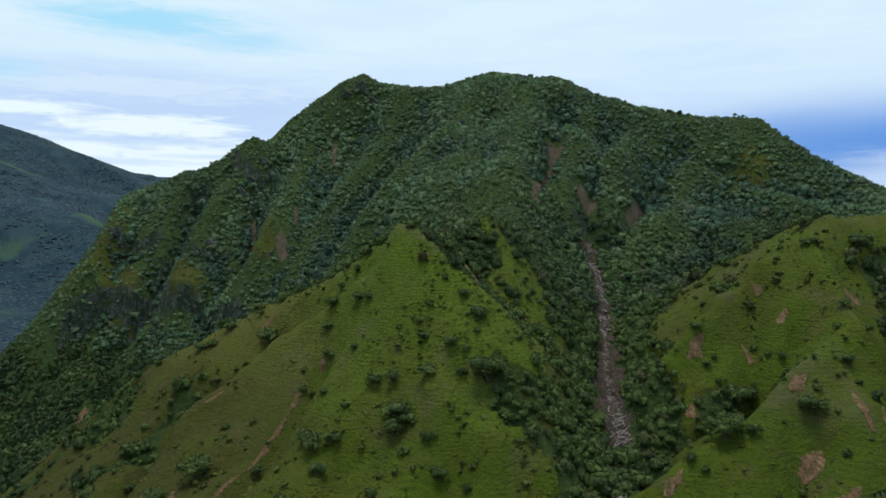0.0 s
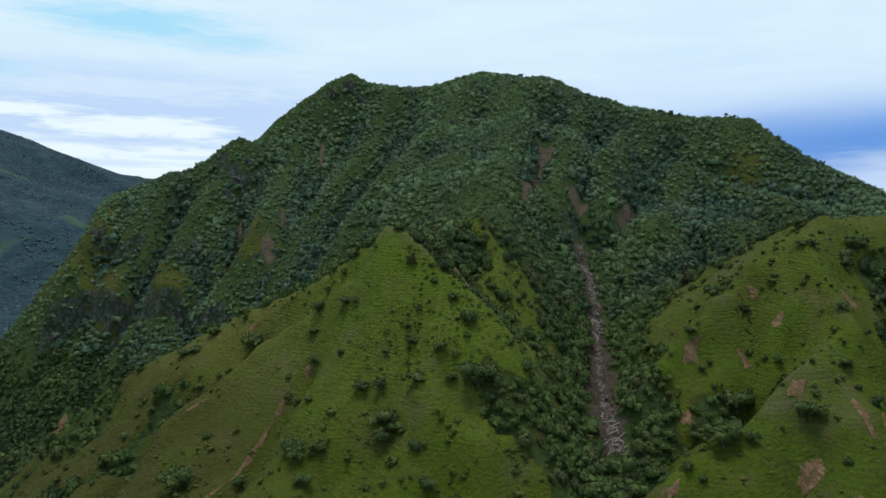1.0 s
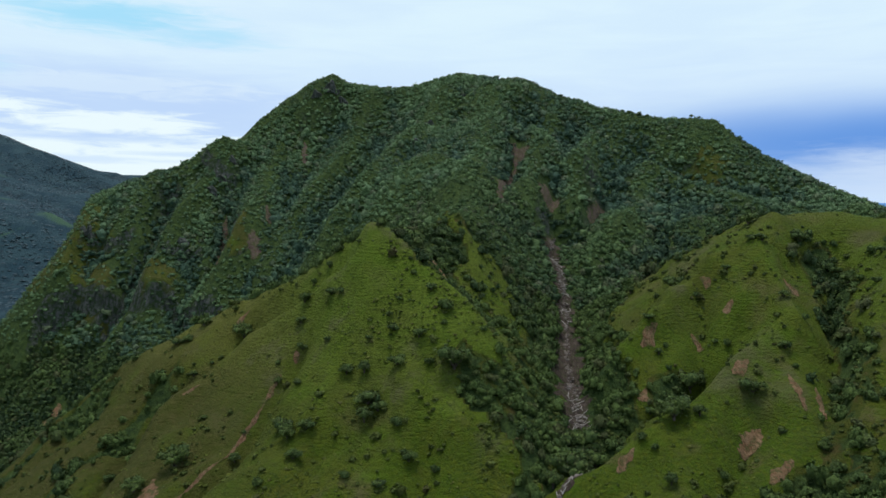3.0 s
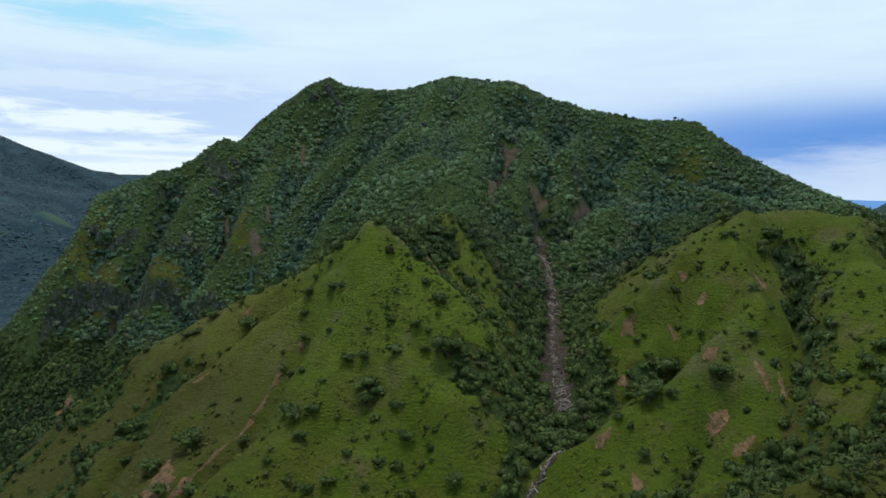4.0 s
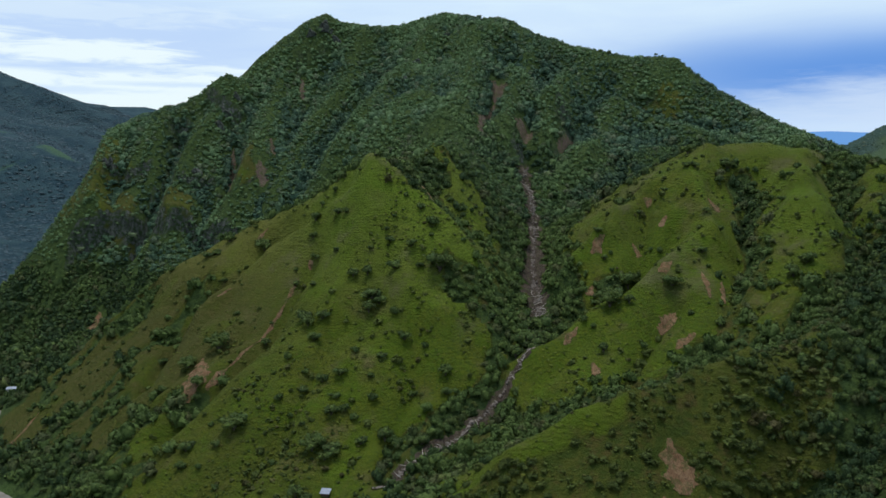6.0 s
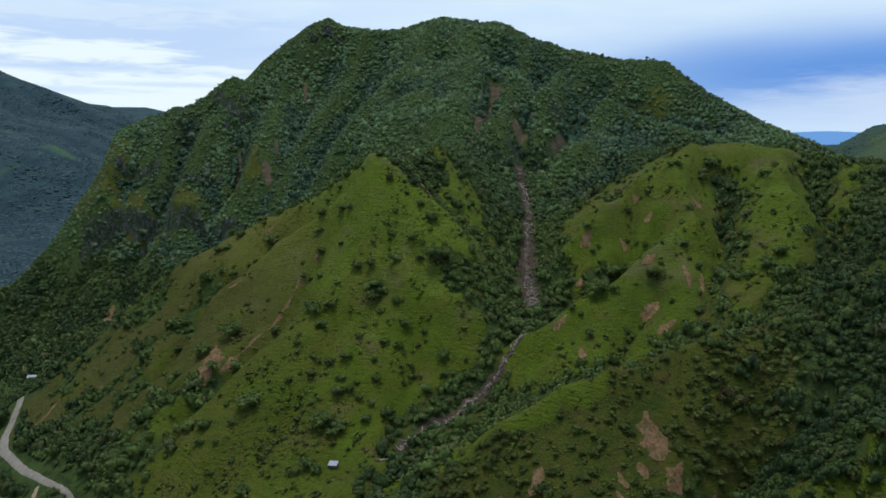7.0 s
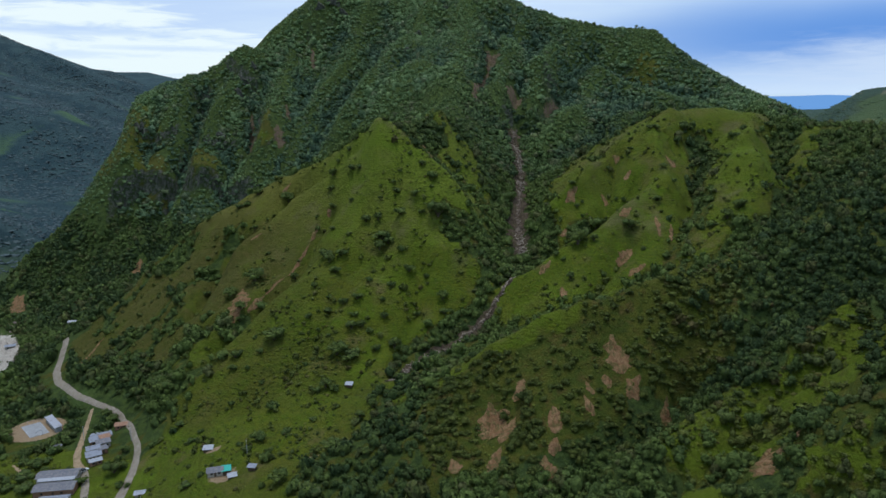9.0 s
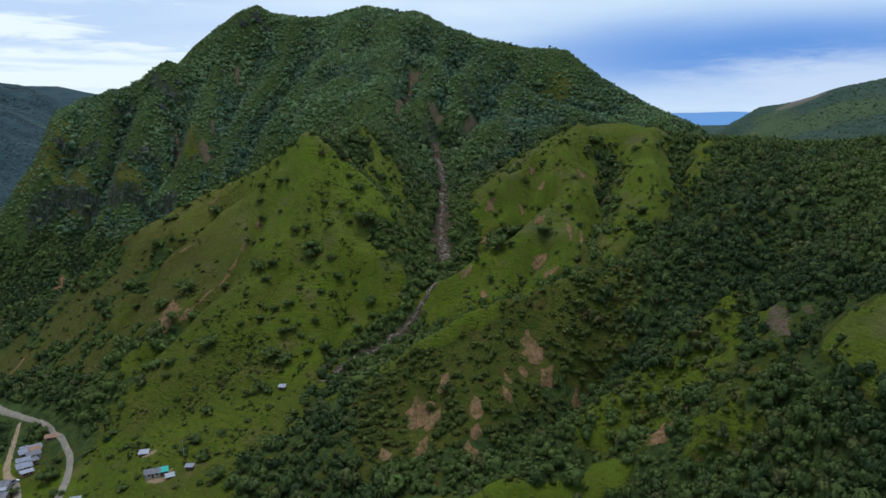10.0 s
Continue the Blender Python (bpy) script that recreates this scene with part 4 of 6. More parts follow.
LUSH = np.maximum(LUSH, 0.35 * smooth01(vnoise(X, Y, 45, 25), 0.5, 0.75) * (1 - DRY))
vertex_value(me, "lush", LUSH)
vertex_value(me, "upland_lit", smooth01(Z, 55, 115) * np.where(X < 40, 1.0, 0.45) * (Y < 345))
BARE = 0.9 * (1 - smooth01(np.hypot(X + 189, Y - 194), 11, 17))
for cx, cy, r in ((-188, 193, 13), (-75, 106, 7), (-84, 128, 4), (-40, 106, 5)):
    BARE = np.maximum(BARE, 0.75 * (1 - smooth01(np.hypot(X - cx, Y - cy), r * 0.5, r * 1.3)))
BARE = np.maximum(BARE, 0.8 * (1 - smooth01(np.hypot((X - 850) / 1.0, (Y - 1010) / 0.8), 30, 75)))
vertex_value(me, "bare", BARE)
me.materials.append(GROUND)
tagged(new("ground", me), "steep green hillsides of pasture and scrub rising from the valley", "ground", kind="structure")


def floor_z(x, y):
    """The height of the ground sheet at x, y (arrays)."""
    x, y = np.atleast_1d(np.asarray(x, float)), np.atleast_1d(np.asarray(y, float))
    i, j = np.clip(np.searchsorted(gx, x) - 1, 0, nx - 2), np.clip(np.searchsorted(gy, y) - 1, 0, ny - 2)
    a, b = (x - gx[i]) / (gx[i + 1] - gx[i]), (y - gy[j]) / (gy[j + 1] - gy[j])
    return (Z[j, i] * (1 - a) + Z[j, i + 1] * a) * (1 - b) + (Z[j + 1, i] * (1 - a) + Z[j + 1, i + 1] * a) * b


# ---- bare scars, tracks and beds that lie on the hillside ----
NEAR_SCARS = [(79.1, 120.7, 78.9, 106.5, 7.3), (86.3, 105.8, 78.8, 98.0, 3.8), (72.4, 105.7, 72.8, 100.5, 3.3), (63.8, 101.0, 65.9, 96.0, 2.3), (61.7, 95.1, 63.5, 87.9, 2.0), (27.7, 106.0, 28.5, 91.0, 7.9), (36.5, 96.7, 29.3, 86.8, 4.1), (41.6, 108.6, 37.2, 102.0, 3.7), (49.4, 93.5, 49.0, 82.7, 4.0), (48.8, 81.2, 46.3, 76.4, 3.0), (43.7, 76.7, 43.9, 67.0, 4.3), (11.5, 83.9, 13.0, 77.2, 3.5), (110.5, 53.9, 98.9, 33.9, 7.2), (117.4, 53.4, 113.8, 45.2, 1.9), (96.0, 101.9, 93.9, 94.2, 2.9), (29.5, 85.4, 24.0, 74.8, 2.6)]
HILL_SCARS = [(154.7, 273.4, 160.0, 269.7, 6.3), (134.1, 275.0, 130.4, 271.9, 4.2), (117.0, 274.5, 119.4, 268.0, 3.9), (101.6, 271.6, 92.6, 264.1, 3.8), (123.2, 236.4, 114.9, 231.1, 3.5), (90.1, 249.9, 86.6, 245.4, 4.1), (117.9, 215.9, 107.6, 207.1, 6.2), (118.0, 195.6, 107.1, 187.4, 4.9), (134.3, 229.5, 130.7, 210.6, 3.0), (73.0, 210.1, 66.0, 205.1, 2.9), (141.6, 224.3, 136.3, 208.7, 2.5), (129.3, 296.7, 132.3, 292.4, 2.9), (74.5, 190.8, 73.4, 182.2, 3.8), (9.6, 308.0, 15.7, 297.6, 4.0)]
SPUR_SCARS = [(-94.0, 243.8, -93.8, 216.8, 9.8), (-80.0, 230.8, -87.3, 221.0, 3.5), (-54.1, 278.7, -58.5, 270.2, 2.2), (-58.5, 270.2, -69.9, 247.5, 1.9), (-69.9, 247.5, -80.0, 230.8, 1.2), (-76.4, 323.1, -82.2, 319.8, 2.1), (-91.4, 292.6, -97.5, 287.3, 1.7), (-47.4, 285.3, -50.0, 284.5, 2.6), (-211.5, 413.3, -206.8, 390.5, 8.9), (-183.7, 270.2, -192.5, 239.5, 2.3), (-307.6, 410.6, -295.7, 388.7, 12.7)]
MAIN_SCARS = [(77.4, 516.5, 76.8, 487.0, 7.5), (74.0, 489.0, 53.7, 420.3, 4.6), (90.8, 459.7, 89.3, 438.0, 8.5), (130.9, 463.4, 114.0, 437.7, 5.2), (-112.1, 489.1, -106.3, 469.0, 5.2), (-143.7, 543.1, -130.4, 466.6, 3.6), (-91.9, 602.0, -87.8, 578.3, 3.4), (-107.6, 519.0, -102.6, 500.2, 3.4), (162.0, 70.5, 150.2, 47.1, 5.3), (164.1, 56.9, 165.0, 51.6, 1.9)]


def patch(name, line, widths, material, label, category, lift=0.25, ragged=0.5, cell=0.8, seed=0):
    """A strip of bare ground that follows the hillside along a line, with a torn edge."""
    line = [np.array(p[:2], float) for p in line]
    lens = np.cumsum([0] + [np.linalg.norm(b - a) for a, b in zip(line, line[1:])])
    n = max(4, int(lens[-1] / cell))
    m = max(4, int(max(widths) / cell))
    s = np.linspace(0, lens[-1], n + 1)
    px, py = np.interp(s, lens, [p[0] for p in line]), np.interp(s, lens, [p[1] for p in line])
    k = min(5, n // 3)
    if len(line) > 2:
        pad = lambda v: np.convolve(np.pad(v, k, "reflect", reflect_type="odd"), np.ones(2 * k + 1) / (2 * k + 1), "valid")
        px, py = pad(px), pad(py)
    tx, ty = np.gradient(px), np.gradient(py)
    q = np.hypot(tx, ty)
    ux, uy = -ty / q, tx / q
    w = np.interp(s, np.linspace(0, lens[-1], len(widths)), widths) / 2
    rag = lambda off: 1 + ragged * (vnoise(s, s * 0 + off, 2.6, 61) - 0.5) * 1.6 + ragged * (vnoise(s, s * 0 + off, 1.0, 62) - 0.5)
    le, ri = w * rag(seed * 7.7), w * rag(seed * 7.7 + 40)
    v = np.linspace(-1, 1, m + 1)
    side = np.where(v[None] < 0, v[None] * le[:, None], v[None] * ri[:, None])
    x, y = px[:, None] + ux[:, None] * side, py[:, None] + uy[:, None] * side
    z = floor_z(x.ravel(), y.ravel()).reshape(x.shape) + lift * (1 - 0.9 * np.abs(v[None]) ** 6) + (vnoise(x, y, 1.3, 63) - 0.5) * 0.3
    ids = np.arange(x.size).reshape(x.shape)
    f = np.stack([ids[:-1, :-1], ids[1:, :-1], ids[1:, 1:], ids[:-1, 1:]], -1).reshape(-1, 4)
    me = mesh_from(name, np.stack([x, y, z], -1).reshape(-1, 3), f[:, ::-1] if (ux[0] * ty[0] - uy[0] * tx[0]) > 0 else f, True)
    ends = np.clip(1 - np.minimum(s, lens[-1] - s) / max(0.5, 0.22 * lens[-1]), 0, 1)
    vertex_value(me, "edge", np.hypot(np.abs(v[None]), ends[:, None] * 0.8))
    me.materials.append(material)
    return tagged(new(name, me), label, category, kind="structure")


def scars(rows, material, label):
    for i, (x0, y0, x1, y1, w) in enumerate(rows):
        patch("landslip_scar", [(x0, y0), (x1, y1)], [w * 0.2, w * 0.7, w * 1.0, w * 1.1, w * 0.85, w * 0.45], material, label, "landslip", 0.30, 0.6, 0.5, i)


scars([(*r[:4], r[4] * 1.35) for r in NEAR_SCARS], SOIL, "bare brown earth scar of a shallow slip on the scrubby spur")
scars(HILL_SCARS, SOIL, "small brown landslip scar torn in the green pasture")
scars(SPUR_SCARS, RED_SOIL, "reddish earth scar and worn trail on the grassy spur")
scars([(*r[:4], r[4] * 1.6) for r in MAIN_SCARS], MOUNTAIN_SOIL, "bare earth scar between trees on the mountain")
SLIDE = [(88, 420), (81, 397), (82, 372), (80, 349), (76, 328), (73, 313), (69, 292), (66, 272), (64, 253), (64, 238), (61, 224), (55, 212), (46, 202), (32, 190), (21, 179), (11, 172), (2, 165), (-6, 158), (-12, 153)]
patch("debris_flow", SLIDE, [4, 9, 12, 8, 7, 8, 9, 11, 13, 13, 10, 6, 5, 5.5, 5, 5, 6, 5.5, 4], GREY_SOIL, "grey brown debris flow of mud and stones filling a gully", "debris flow", 0.5, 0.9, 0.9)
patch("river", [(-420, 420), (-360, 372), (-322, 350), (-284, 340), (-256, 307), (-246, 283), (-248, 262), (-262, 200), (-290, 120), (-330, -60)], [16, 18, 20, 20, 20, 20, 21, 22], RIVER, "shallow river in a wide bed of pale stones", "river", 0.6, 0.35, 2.0)
patch("road", [(-230, 320), (-216, 290), (-212, 274), (-207, 256), (-198, 238), (-179, 218), (-161, 204), (-148, 195), (-136, 177), (-126, 158), (-122, 141), (-121, 130), (-121, 110), (-110, 70), (-100, 0)], [3.6, 3.8, 4.2, 4.0, 3.0, 2.6, 2.8, 4.2, 4.8, 4.8, 4.6, 4.6], ROAD, "pale unpaved valley road winding round the foot of the hill", "road", 0.3, 0.08, 0.9)
patch("lane", [(-165, 203), (-162, 187), (-159, 175), (-155, 161), (-151, 152), (-146, 148)], [2.0, 2.2, 2.6, 3.2, 3.6], LANE, "reddish dirt lane leading down through the hamlet", "lane", 0.3, 0.25, 0.7)
patch("lane", [(-147, 149), (-143, 141), (-140, 134), (-137, 126), (-128, 90)], [3.4, 3.2, 3.2, 3.2], ROAD, "pale concrete lane between the roofs of the hamlet", "lane", 0.34, 0.06, 0.7, 3)
patch("footpath", [(-182, 158), (-178, 154), (-172, 149), (-164, 147)], [1.2, 1.8, 2.2, 1.6], LANE, "trodden sandy footpath across the gardens", "path", 0.28, 0.4, 0.6, 5)


# ---- woods ----
def ball(level):
    bm = bmesh.new()
    bmesh.ops.create_icosphere(bm, subdivisions=level, radius=1.0)
    bm.verts.ensure_lookup_table()
    v = np.array([p.co for p in bm.verts])
    f = np.array([[p.index for p in q.verts] for q in bm.faces])
    bm.free()
    return v, f


def lump(rng, level, cut=-0.35, rough=0.40):
    """A knobbly mound of foliage, open below."""
    v, f = ball(level)
    k = rng.uniform(1.5, 3.0, (7, 3)) * rng.choice([-1, 1], (7, 3))
    w = sum(np.sin(v @ k[i] * (1 + 0.5 * i) + i) / (1 + 0.45 * i) for i in range(7))
    v = v * (1 + rough * w[:, None] / 2.2 + rng.normal(0, rough * 0.42, (len(v), 1)))
    keep = v[f].mean(1)[:, 2] > cut
    return v, f[keep]


def sprays(rng, n, size, points, centres):
    """Loose leafy tips: small triangles lying on the mound, tilted this way and that."""
    k = rng.integers(0, len(points), n)
    out = points[k] - centres[k]
    out /= np.linalg.norm(out, axis=1)[:, None] + 1e-9
    p = points[k] + out * size * rng.uniform(-0.3, 0.8, (n, 1))
    out = out + rng.normal(0, 0.45, (n, 3))
    out /= np.linalg.norm(out, axis=1)[:, None]
    a = np.cross(out, rng.normal(0, 1, (n, 3)))
    a /= np.linalg.norm(a, axis=1)[:, None]
    b = np.cross(out, a)
    s = size * rng.uniform(0.6, 1.4, (n, 1))
    v = np.concatenate([p + a * s, p - a * s * 0.5 + b * s * 0.87, p - a * s * 0.5 - b * s * 0.87], 1).reshape(-1, 3)
    return v, np.arange(3 * n).reshape(n, 3)


def join(parts):
    vs, fs, o = [], [], 0
    for v, f in parts:
        vs.append(v)
        fs.append(f + o)
        o += len(v)
    return np.concatenate(vs), np.concatenate(fs)


def crown_form(rng, lumps, level, tips, spread_r=0.55, size=0.2):
    """A crown of one or more mounds with leafy tips, about 1 in radius."""
    parts, pts, mids = [], [], []
    for i in range(lumps):
        v, f = lump(rng, level)
        c = np.zeros(3)
        if lumps > 1:
            a, r = 2.4 * i + rng.uniform(0, 1), spread_r * math.sqrt(i / lumps) * rng.uniform(0.7, 1.2)
            c = np.array([math.cos(a) * r, math.sin(a) * r, rng.uniform(-0.15, 0.42)])
            v = v * rng.uniform(0.42, 0.62) + c
        parts.append((c + (v - c) * (0.80 if tips else 1.0), f))
        w = v[f].mean(1)
        pts.append(np.concatenate([w, v[np.unique(f)]]))
        mids.append(np.repeat(c[None], len(pts[-1]), 0))
    if tips:
        parts.append(sprays(rng, tips, size, np.concatenate(pts), np.concatenate(mids)))
    v, f = join(parts)
    return v / np.percentile(np.hypot(v[:, 0], v[:, 1]), 96), f


def plant(name, forms, places, rng, label, category, material=None):
    """All plants of one kind joined: places are rows of x, y, z, width, height, tone."""
    vs, fs, ts, o = [], [], [], 0
    which = rng.integers(0, len(forms), len(places))
    for k, (fv, ff) in enumerate(forms):
        p = places[which == k]
        if not len(p):
            continue
        a = rng.uniform(0, 6.283, len(p))
        c, s = np.cos(a)[:, None], np.sin(a)[:, None]
        x, y = fv[:, 0] * c - fv[:, 1] * s, fv[:, 0] * s + fv[:, 1] * c
        v = np.stack([p[:, 0:1] + x * p[:, 3:4], p[:, 1:2] + y * p[:, 3:4], p[:, 2:3] + fv[None, :, 2] * p[:, 4:5]], -1)
        f = ff[None] + (np.arange(len(p)) * len(fv))[:, None, None] + o
        o += v.shape[0] * v.shape[1]
        vs.append(v.reshape(-1, 3))
        fs.append(f.reshape(-1, 3))
        ts.append(np.repeat(p[:, 5], len(fv)))
    me = mesh_from(name, np.concatenate(vs), np.concatenate(fs), True)
    vertex_value(me, "tone", np.concatenate(ts))
    me.materials.append(material or LEAVES)
    return tagged(new(name, me), label, category, kind="stuff")


def scatter(rng, box, step, keep):
    xs, ys = np.meshgrid(np.arange(box[0], box[1], step), np.arange(box[2], box[3], step))
    x = xs.ravel() + rng.uniform(-0.5, 0.5, xs.size) * step
    y = ys.ravel() + rng.uniform(-0.5, 0.5, xs.size) * step
    k = keep(x, y)
    return x[k], y[k]


rng = np.random.default_rng(7)
SMALL = [crown_form(rng, 2, 0, 44, 0.5, size=0.24) for _ in range(9)]
FINE = [crown_form(rng, 1, 0, 25, size=0.30) for _ in range(14)]
LOW_BUSH = [crown_form(rng, 1, 0, 14, size=0.36) for _ in range(8)]
MEDIUM = [crown_form(rng, 3, 0, 84, 0.55, size=0.165) for _ in range(9)]
PLOTS = [(-188, 195, 15), (-146, 165, 13), (-141, 152, 9), (-152, 135, 16), (-77, 106, 8), (-86, 130, 5), (-30, 157, 5), (-111, 117, 5), (-143, 183, 5), (-235, 342, 6), (-147, 122, 12), (-184, 178, 11), (-160, 165, 7), (-161, 182, 6), (-136, 142, 8), (-128, 172, 6)]
TRACKS = {"slide": (SLIDE[:7], 4.6), "slide_mouth": (SLIDE[6:11], 6.4), "slide_foot": (SLIDE[10:], 4.2), "river": (GULLIES["river"], 9.5), "road": ([(-216, 290), (-207, 256), (-198, 238), (-179, 218), (-161, 204), (-148, 195), (-136, 177), (-126, 158), (-122, 141), (-121, 110), (-110, 70)], 6.2),
          "lane": ([(-165, 203), (-161, 186), (-157, 166), (-152, 152), (-145, 145), (-137, 127)], 4.4)}
ALL_SCARS = NEAR_SCARS + HILL_SCARS + SPUR_SCARS + [(*r[:4], r[4] * 1.9) for r in MAIN_SCARS]


def off_limits(x, y, grow=0.0):
    """True where a track, a scar or a plot keeps trees away."""
    bad = np.zeros(np.shape(x), bool)
    for line, w in TRACKS.values():
        for q in dense([(*p[:2], 0) for p in line], 3.0):
            bad |= np.hypot(x - q[0], y - q[1]) < w + grow
    for x0, y0, x1, y1, w in ALL_SCARS:
        n = max(2, int(math.hypot(x1 - x0, y1 - y0) / 2))
        for k in range(n + 1):
            bad |= np.hypot(x - x0 - (x1 - x0) * k / n, y - y0 - (y1 - y0) * k / n) < w * 0.42 + grow
    for cx, cy, r in PLOTS:
        bad |= np.hypot(x - cx, y - cy) < r
    return bad


def steepness(x, y):
    return np.hypot(floor_z(x + 2, y) - floor_z(x - 2, y), floor_z(x, y + 2) - floor_z(x, y - 2)) / 4


def wooded(x, y):
    d = 1 - pasture(x + (vnoise(x, y, 3.1, 51) - 0.5) * 15, y + (vnoise(x, y, 3.1, 52) - 0.5) * 15)
    d = d * np.where(vnoise(x, y, 26, 31) + 0.25 * vnoise(x, y, 8, 36) < 0.33, 0.8, 1.0)
    ridge = (1 - smooth01(on_cells(WET, x, y), 0.6, 1.8)) * (y > 6)
    d = d * (1 - 0.35 * ridge * smooth01(vnoise(x, y, 30, 24), 0.35, 0.65))
    d = d * np.where((steepness(x, y) > 1.7) & (vnoise(x, y, 11, 37) > 0.45), np.where(y > 345, 0.6, 0.7), 1.0)
    return d * ~off_limits(x, y)


CREST_X, CREST_Y = [p[0] for p in CRESTS["skyline"]], [p[1] for p in CRESTS["skyline"]]


def rows(x, y, lo, hi, rng, tall=0.8, sink=0.1, tint=0.0):
    r = rng.uniform(lo, hi, len(x)) * (0.45 + 0.6 * vnoise(x, y, 24, 33) + 0.3 * vnoise(x, y, 7, 30) + 0.09 * np.minimum(on_cells(WET, x, y), 4.5)) * np.where(rng.uniform(0, 1, len(x)) > 0.93, 1.5, 1.0)
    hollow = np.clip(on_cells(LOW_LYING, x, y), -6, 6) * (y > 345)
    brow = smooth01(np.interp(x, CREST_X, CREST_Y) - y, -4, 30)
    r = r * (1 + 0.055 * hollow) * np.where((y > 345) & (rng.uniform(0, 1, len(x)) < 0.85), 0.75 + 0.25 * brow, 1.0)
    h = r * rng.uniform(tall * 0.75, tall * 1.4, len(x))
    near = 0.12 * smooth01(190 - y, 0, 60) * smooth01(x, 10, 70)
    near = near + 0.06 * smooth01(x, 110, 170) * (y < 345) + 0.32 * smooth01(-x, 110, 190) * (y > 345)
    # foliage darker in hollows, lighter on ribs: relief shading put into the tone
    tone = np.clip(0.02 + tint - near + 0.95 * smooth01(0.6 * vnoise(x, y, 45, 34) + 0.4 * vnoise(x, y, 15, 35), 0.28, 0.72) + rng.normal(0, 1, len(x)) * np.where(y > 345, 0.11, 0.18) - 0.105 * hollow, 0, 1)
    return np.stack([x, y, floor_z(x, y) + h * (0.35 - sink), r, h, tone], 1)


NEAR_SCRUB = [(4, 122), (50, 142), (100, 146), (116, 138), (112, 108), (84, 84), (40, 70), (0, 78)]
x, y = scatter(rng, (-345, 345, 345, 680), 2.75, lambda a, b: (rng.uniform(0, 1, a.shape) < wooded(a, b) * 0.97) & (b < np.interp(a, CREST_X, CREST_Y) + 12))
FOOT = (x < -95) & (floor_z(x, y) < 62 + 16 * vnoise(x, y, 40, 57)) & (y < 520)
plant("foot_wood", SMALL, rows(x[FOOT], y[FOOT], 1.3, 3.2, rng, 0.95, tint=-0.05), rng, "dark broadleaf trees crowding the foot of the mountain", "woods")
x, y = x[~FOOT], y[~FOOT]
LOWER = (x > -70) & (y < 425 + 30 * vnoise(x, y, 35, 58))
plant("saddle_wood", FINE, rows(x[LOWER], y[LOWER], 1.1, 3.4, rng, 0.85, tint=0.1), rng, "dense green wood in the saddle behind the pastures", "woods", HAZY_SADDLE_LEAVES)
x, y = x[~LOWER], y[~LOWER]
plant("mountain_wood", FINE, rows(x, y, 1.1, 3.5, rng, 0.78, tint=0.06), rng, "dense dark green wood covering the mountain face", "woods", HAZY_HIGH_LEAVES)
x, y = scatter(rng, (-340, 330, -40, 345), 3.6, lambda a, b: rng.uniform(0, 1, a.shape) < wooded(a, b) * 0.96 * (1 - 0.6 * inside(LIGHT_WOOD["near_slope"], a, b)) * np.where(b < 60, a > 25 + (60 - b) * 0.5, True) * ((a > -235) | (b > 230)) * ~inside(NEAR_SCRUB, a, b) * (a < 0.95 * b + 176))
NEAR_WOOD = (x > 20) & (y < 135)
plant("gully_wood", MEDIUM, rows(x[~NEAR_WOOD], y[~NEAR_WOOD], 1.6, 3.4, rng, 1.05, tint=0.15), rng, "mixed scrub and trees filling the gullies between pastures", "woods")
LEAFY = [crown_form(rng, 4, 0, 170, 0.65, 0.135) for _ in range(9)]
plant("near_wood", LEAFY, rows(x[NEAR_WOOD], y[NEAR_WOOD], 1.5, 3.3, rng, 1.15, tint=-0.04), rng, "dark leafy trees crowding the steep gully beside the green knoll", "woods")
x, y = scatter(rng, (15, 330, -40, 345), 3.4, lambda a, b: (a < 0.95 * b + 176) & (rng.uniform(0, 1, a.shape) < wooded(a, b) * 0.9 * (1 - 0.6 * inside(LIGHT_WOOD["near_slope"], a, b))) & (b > 60 - (a - 25) * 2.0) & (floor_z(a, b) > 20) & ~inside(NEAR_SCRUB, a, b))
plant("undergrowth", LOW_BUSH, rows(x, y, 0.7, 1.6, rng, 0.8, tint=0.2), rng, "bushy green undergrowth between the trees of the gullies", "shrubs", SCRUB_LEAVES)
x, y = scatter(rng, (-5, 165, 65, 155), 2.05, lambda a, b: inside(NEAR_SCRUB, a, b) & (pasture(a, b) < 0.8) & (rng.uniform(0, 1, a.shape) < np.where(pasture(a, b) < 0.2, 0.62, 0.18 + 0.62 * smooth01(vnoise(a, b, 13, 39), 0.36, 0.66))) & ~off_limits(a, b, 1.4))
SCRUB = rows(x, y, 0.7, 2.3, rng, 0.72, tint=0.40)
SCRUB = SCRUB[np.argsort(-SCRUB[:, 3])]
plant("spur_scrub", SMALL, SCRUB[280:], rng, "low brownish green scrub over the near spur", "shrubs", SCRUB_LEAVES)
BUSHES = []
for k in range(5):
    fv, ff = crown_form(rng, 4, 1, 220, size=0.14)
    me = mesh_from("shrub", fv, ff, True)
    vertex_value(me, "tone", np.full(len(fv), 0.1 + 0.2 * k))
    me.materials.append(SCRUB_LEAVES)
    BUSHES.append(me)
for k, (bx, by, bz, br, bh, bt) in enumerate(SCRUB[:280]):
    ob = tagged(new("shrub", BUSHES[k % 5]), "rounded brownish green shrub on the near spur", "shrub", "shrubs on the near spur")
    ob.matrix_basis = pose(bx, by, bz, 0, 0, rng.uniform(0, 360)) @ Matrix.Diagonal((br, br, bh, 1))
